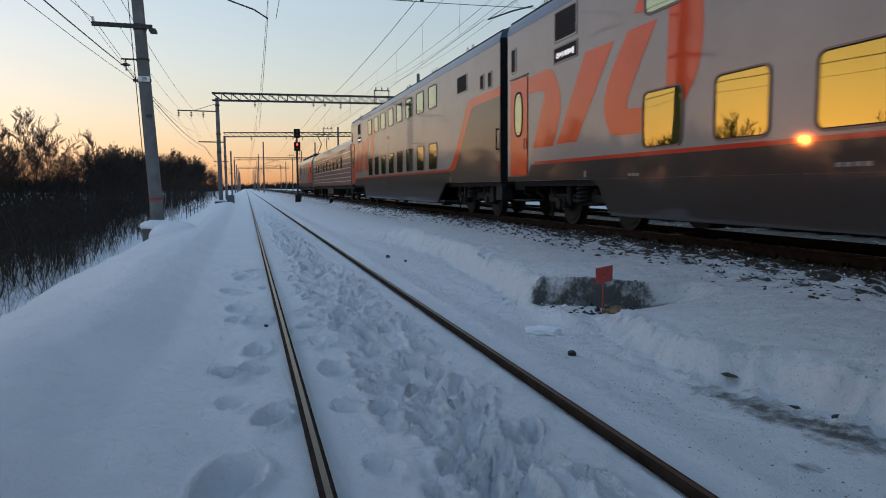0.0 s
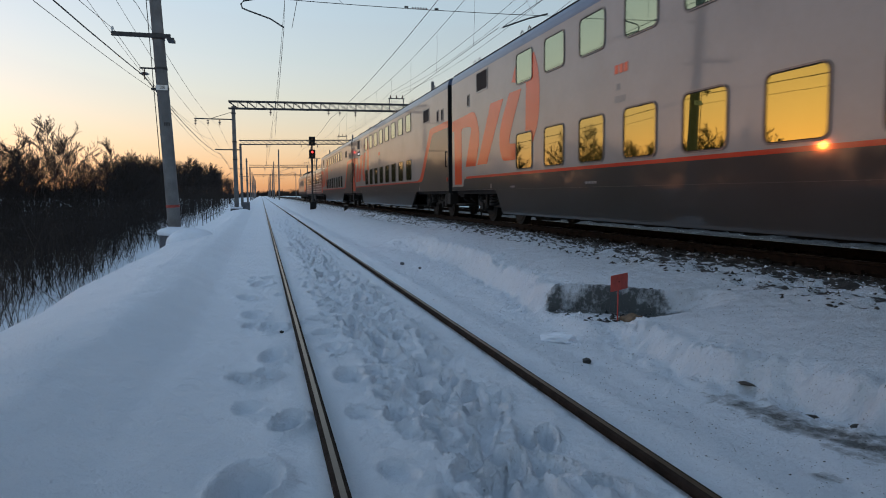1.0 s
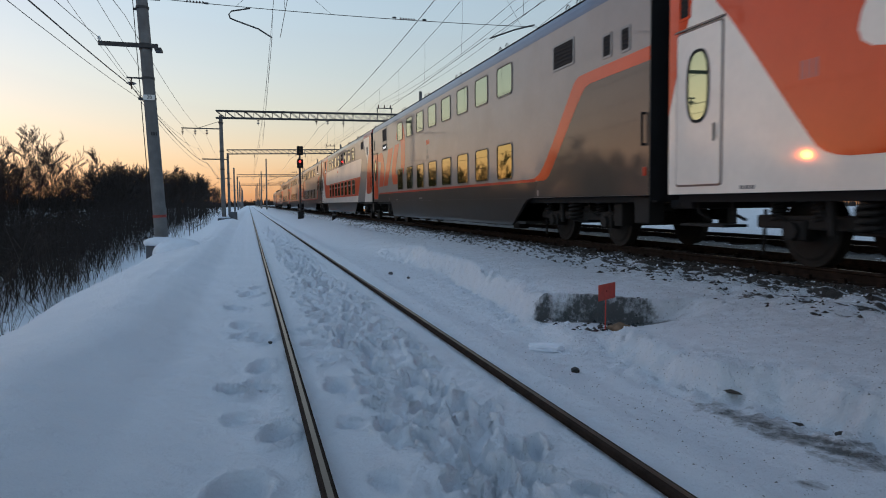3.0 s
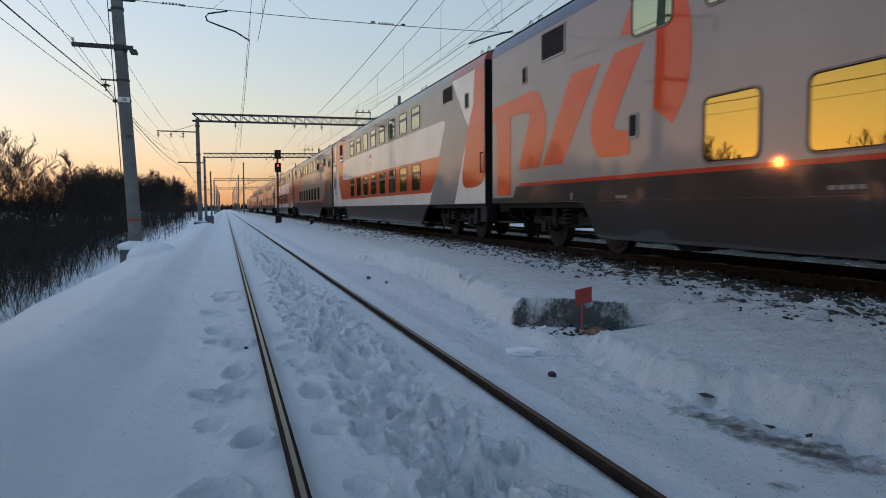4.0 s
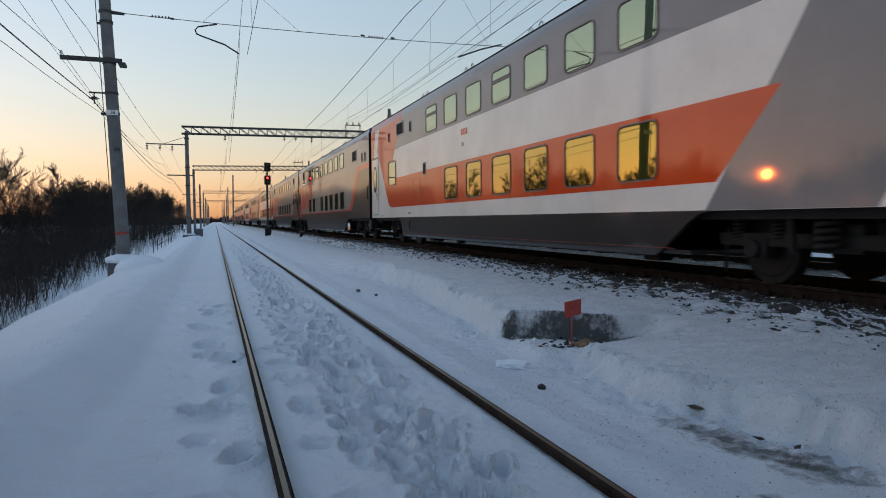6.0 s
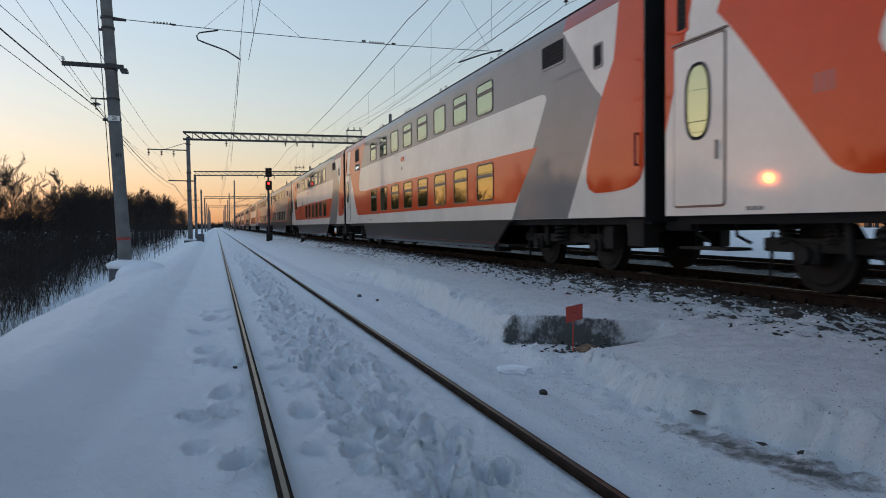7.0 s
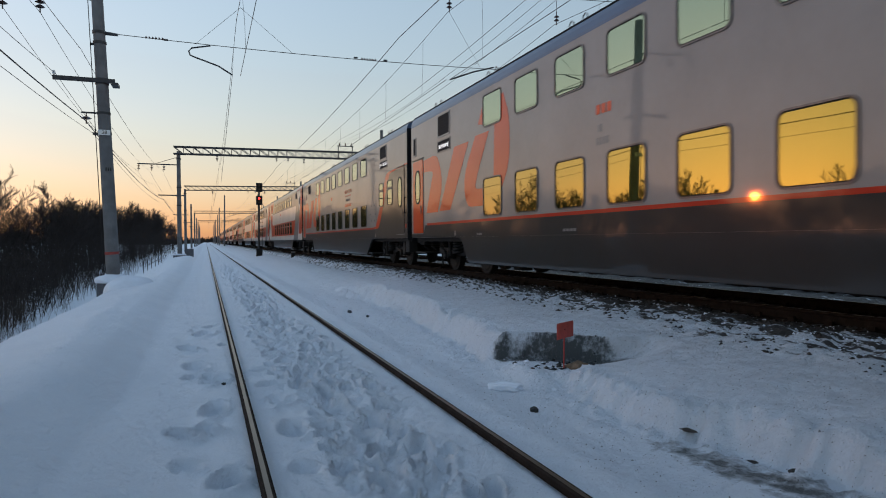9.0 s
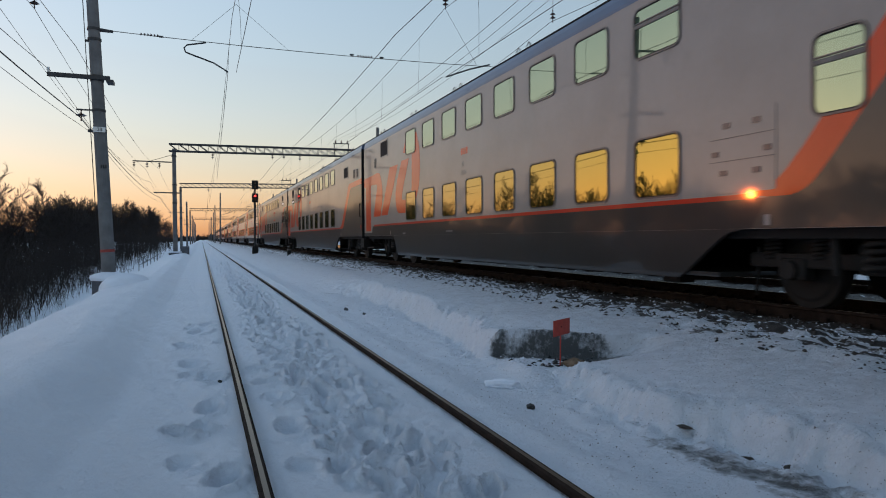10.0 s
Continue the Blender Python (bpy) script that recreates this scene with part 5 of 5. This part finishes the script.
def grow(seed, tall, spread, detail, thin=0.008):
    """Trunk segments and branch segments of one leafless tree with a rounded crown."""
    rng = random.Random(seed)
    trunk, crown = [], []
    def limb(p, d, length, r, level):
        n = (0, 4, 3, 2, 1)[level]
        for i in range(n):
            q = p + d * (length / n)
            r2 = r * 0.72
            crown.append((*p, *q, max(r, thin), max(r2, thin * 0.8)))
            if level < detail and (i > 0 or level > 1):
                for _ in range(2 if level < 3 else rng.choice((1, 2))):
                    az = rng.uniform(0, 2 * math.pi)
                    side = Vector((math.cos(az), math.sin(az), rng.uniform(-0.1, 0.6)))
                    limb(p.lerp(q, rng.uniform(0.2, 1)), (d * 0.8 + side * spread).normalized(), length * rng.uniform(0.34, 0.55), r2 * 0.55, level + 1)
            d = (d + Vector((rng.gauss(0, 0.12), rng.gauss(0, 0.12), 0.05 + rng.gauss(0, 0.08)))).normalized()
            p, r = q, r2
    p, d, r = Vector((0, 0, 0)), Vector((rng.gauss(0, 0.05), rng.gauss(0, 0.05), 1)).normalized(), tall * 0.013
    n = 10
    for i in range(n):
        q, r2 = p + d * (tall * 0.9 / n), r * 0.84
        trunk.append((*p, *q, r, r2))
        f = i / n
        if f >= 0.25:
            reach = tall * 0.36 * math.sin(math.pi * (0.32 + 0.62 * f)) * rng.uniform(0.75, 1.15)
            for _ in range(2):
                az = rng.uniform(0, 2 * math.pi)
                limb(p.lerp(q, rng.random()), Vector((math.cos(az), math.sin(az), rng.uniform(0.35, 0.85) + 0.8 * f)).normalized(), reach, r2 * 0.55, 1)
        d = (d + Vector((rng.gauss(0, 0.06), rng.gauss(0, 0.06), 0.06))).normalized()
        p, r = q, r2
    limb(p, d, tall * 0.14, r * 0.8, 2)
    return np.array(trunk), np.array(crown)


def plant_woods():
    rng = np.random.RandomState(12)
    kinds = []
    for k in range(6):
        kinds.append(grow(100 + k, 9.0, 0.55 + 0.08 * (k % 3), 4, 0.013))
    def woods_edge(az):
        """Distance to the edge of the tall trees by bearing (degrees from the rails)."""
        return np.interp(az, [-75, -50, -42, -34, -24, -17, -12, -8, -5, -3.5], [95, 100, 96, 62, 52, 50, 64, 100, 150, 230])
    def floor(x, y):
        return float(height(x, y)[0]) - 0.1
    # single trees along the edge, each a thing
    meshes = [(from_prisms("trunk", k[0], M["bark"], 5), from_prisms("crown", k[1], M["twig"], 3)) for k in kinds]
    def skyline(az):
        """Height of the wood's general outline above the eye, in degrees."""
        return float(np.interp(az, [-60, -46, -41.5, -36, -33, -22, -16.9, -14.6, -12.3, -9.8, -7.8, -5.8, -3.6, -2.0], [5.0, 5.2, 2.6, 2.6, 4.8, 4.9, 3.9, 3.2, 2.95, 3.05, 3.0, 2.8, 2.4, 1.3]))
    def plant(az, dist, top, label, k, turn, wide=1.0):
        x, y = dist * math.sin(radians(az)), dist * math.cos(radians(az))
        base = floor(x, y)
        s = (1.37 + dist * math.tan(radians(top)) - base) / reach[k]
        t = thing("tree", label, "tree", "trees along the wood", pose(x, y, base, 0, 0, turn))
        t.scale = (s * wide, s * wide, s)
        part("trunk", meshes[k][0], None, t)
        part("crown", meshes[k][1], None, t)
    reach = [float(k[1][:, 5].max()) for k in kinds]
    for i in range(42):
        az = -3.0 - 50 * (i / 42) ** 1.2 + rng.uniform(-0.5, 0.5)
        plant(az, woods_edge(az) * rng.uniform(0.95, 1.25), skyline(az) * rng.uniform(0.8, 1.08), "leafless dark tree standing at the edge of the wood", rng.randint(6), rng.uniform(0, 360))
    # taller trees above the rest
    for k, (az, dist, top, wide) in enumerate(((-16.9, 66, 4.6, 1.0), (-14.6, 56, 5.75, 1.15), (-13.2, 62, 4.7, 0.9), (-10.4, 68, 4.35, 1.05), (-9.5, 74, 3.6, 0.9), (-5.3, 165, 3.15, 1.2), (-4.8, 170, 2.95, 1.1), (-4.1, 215, 2.6, 1.3), (-31.5, 66, 6.0, 1.0), (-27.0, 60, 5.6, 1.0), (-46.0, 90, 5.2, 1.0))):
        plant(az, dist, top, "tall spreading leafless tree above the wood", (1, 4, 0, 2, 5, 3)[k % 6], az * 9, wide)
    # the wood behind them
    vs, fs, off = [], [], 0
    cheap = [prisms(np.concatenate(grow(200 + k, 9.0, 0.65, 2, 0.03))) for k in range(3)]
    for i in range(260):
        az = rng.uniform(-70, -2.6)
        if i % 2 == 0:
            az = rng.uniform(-11, -2.4)
        dist = woods_edge(az) * rng.uniform(1.05, 1.9)
        if az > -8:
            dist = max(dist, 15 / math.tan(radians(-az)) if az < -1 else 400)
        x, y = dist * math.sin(radians(az)), dist * math.cos(radians(az))
        v, f = cheap[rng.randint(3)]
        a, s = rng.uniform(0, 6.3), (4.4 + dist * math.tan(radians(skyline(az)))) / 9.3 * rng.uniform(0.75, 1.02)
        w = np.stack([v[:, 0] * math.cos(a) - v[:, 1] * math.sin(a), v[:, 0] * math.sin(a) + v[:, 1] * math.cos(a), v[:, 2]], -1) * s + (x, y, -3.0)
        vs.append(w), fs.append(f + off)
        off += len(v)
    me = mesh_of("far_woods", np.concatenate(vs).tolist(), np.concatenate(fs).tolist(), M["twig"])
    tagged(new("far_woods", me), "dense dark leafless wood behind the embankment", "woods", kind="stuff")
    # undergrowth
    def brush(name, label, n, place, tall, r, material):
        seg = []
        for i in range(n):
            x, y = place(i)
            z = float(np.interp(x, [-60, -14, -7, -4.6, -3.3], [-3.0, -2.7, -2.35, -1.5, -0.5])) - 0.05
            h = tall * rng.uniform(0.5, 1.15) * np.interp(math.hypot(x, y), [80, 130], [1, 1.6]) * (1.35 if tall > 4 and 0.34 < -x / max(y, 1) < 0.76 else 1.0)
            lean = rng.normal(0, 0.26, 2)
            p, q = np.array([x, y, z]), np.array([x + lean[0] * h, y + lean[1] * h, z + h])
            mid = (p + q) / 2 + rng.normal(0, 0.05, 3) * h
            seg.append((*p, *mid, r, r * 0.75)), seg.append((*mid, *q, r * 0.75, r * 0.3))
            for _ in range(8):
                f = rng.uniform(0.2, 0.97)
                b = p + (q - p) * f
                e = b + np.array([rng.normal(0, 0.5), rng.normal(0, 0.5), rng.uniform(-0.05, 0.7)]) * h * 0.4
                seg.append((*b, *e, r * 0.5, r * 0.25))
        v, f = prisms(seg)
        tagged(new(name, mesh_of(name, v.tolist(), f.tolist(), material)), label, "undergrowth", kind="stuff")
    def near(i):
        while True:
            y = 9 + 60 * rng.rand() ** 1.5
            x = -4.7 - 0.05 * y - abs(rng.normal(0, 1)) * (2 + 0.12 * y)
            if math.sin(x * 1.9 + 2 * math.sin(y * 0.5)) + math.sin(y * 1.1 + x) > rng.uniform(-1.0, 0.9):
                return x, y
    def beyond(i):
        az = rng.uniform(-62, -2.9)
        d = woods_edge(az) * rng.uniform(0.55, 1.15)
        x, y = d * math.sin(radians(az)), d * math.cos(radians(az))
        return min(x, -6.5), y
    def behind(i):
        az = rng.uniform(-66, -2.0) if i % 2 else rng.uniform(-20, -2.0)
        d = woods_edge(az) * rng.uniform(0.95, 1.5)
        return d * math.sin(radians(az)), d * math.cos(radians(az))
    brush("undergrowth", "tangle of bare shrubs on the embankment slope", 1700, near, 1.7, 0.005, M["near_twig"])
    brush("undergrowth", "tall dark saplings filling the wood", 1800, behind, 5.0, 0.03, M["twig"])
    brush("undergrowth", "thin pale saplings on the embankment slope", 170, near, 3.2, 0.009, M["near_twig"])
    brush("undergrowth", "dense dark thicket of bare shrubs below the wood", 6000, beyond, 3.2, 0.016, M["twig"])


def from_prisms(name, segs, material, sides):
    v, f = prisms(segs, sides)
    return mesh_of(name, v.tolist(), f.tolist(), material)


plant_woods()


def distant_woods():
    """Low wooded horizon far down the line and beyond the tracks."""
    rng = np.random.RandomState(3)
    segs = []
    for k in range(2600):
        x = rng.uniform(-260, 700)
        y = rng.uniform(900, 1250) if k % 2 else rng.uniform(500, 900)
        if -25 < x < 40 and y < 900 or (y < 900 and 0 < x < 120):
            y = rng.uniform(950, 1250)
        h = rng.uniform(5, 10) * (1 + 0.3 * math.sin(x * 0.02))
        for _ in range(3):
            a, c = rng.normal(0, 1.6, 2)
            segs.append((x + a, y, -1.5, x + a + c * 0.6, y, h * rng.uniform(0.6, 1), 0.9, 0.15))
    v, f = prisms(segs)
    tagged(new("distant_woods", mesh_of("distant_woods", v.tolist(), f.tolist(), M["twig"])), "low hazy line of distant leafless woods", "woods", kind="stuff")


distant_woods()


# ---------------------------------------------------------------- what moves
def motions():
    for car, y in TRAIN:
        rows = []
        for k in range(21):
            t = k * 0.5
            ahead = float(np.interp(t, [0, 1, 2.5, 4, 4.5, 5.5, 7, 7.5, 8, 8.5, 9, 10], [-0.04, 0.04, 0.22, 0.31, 0.29, 0.04, 0.08, 0.12, 0.12, 0.08, 0.0, -0.12]))
            rows.append((t, pose(MAIN_X + 0.025, y + SPEED * t + ahead, MAIN_Z, 0, CANT, 0)))
        walk(car, rows)


motions()
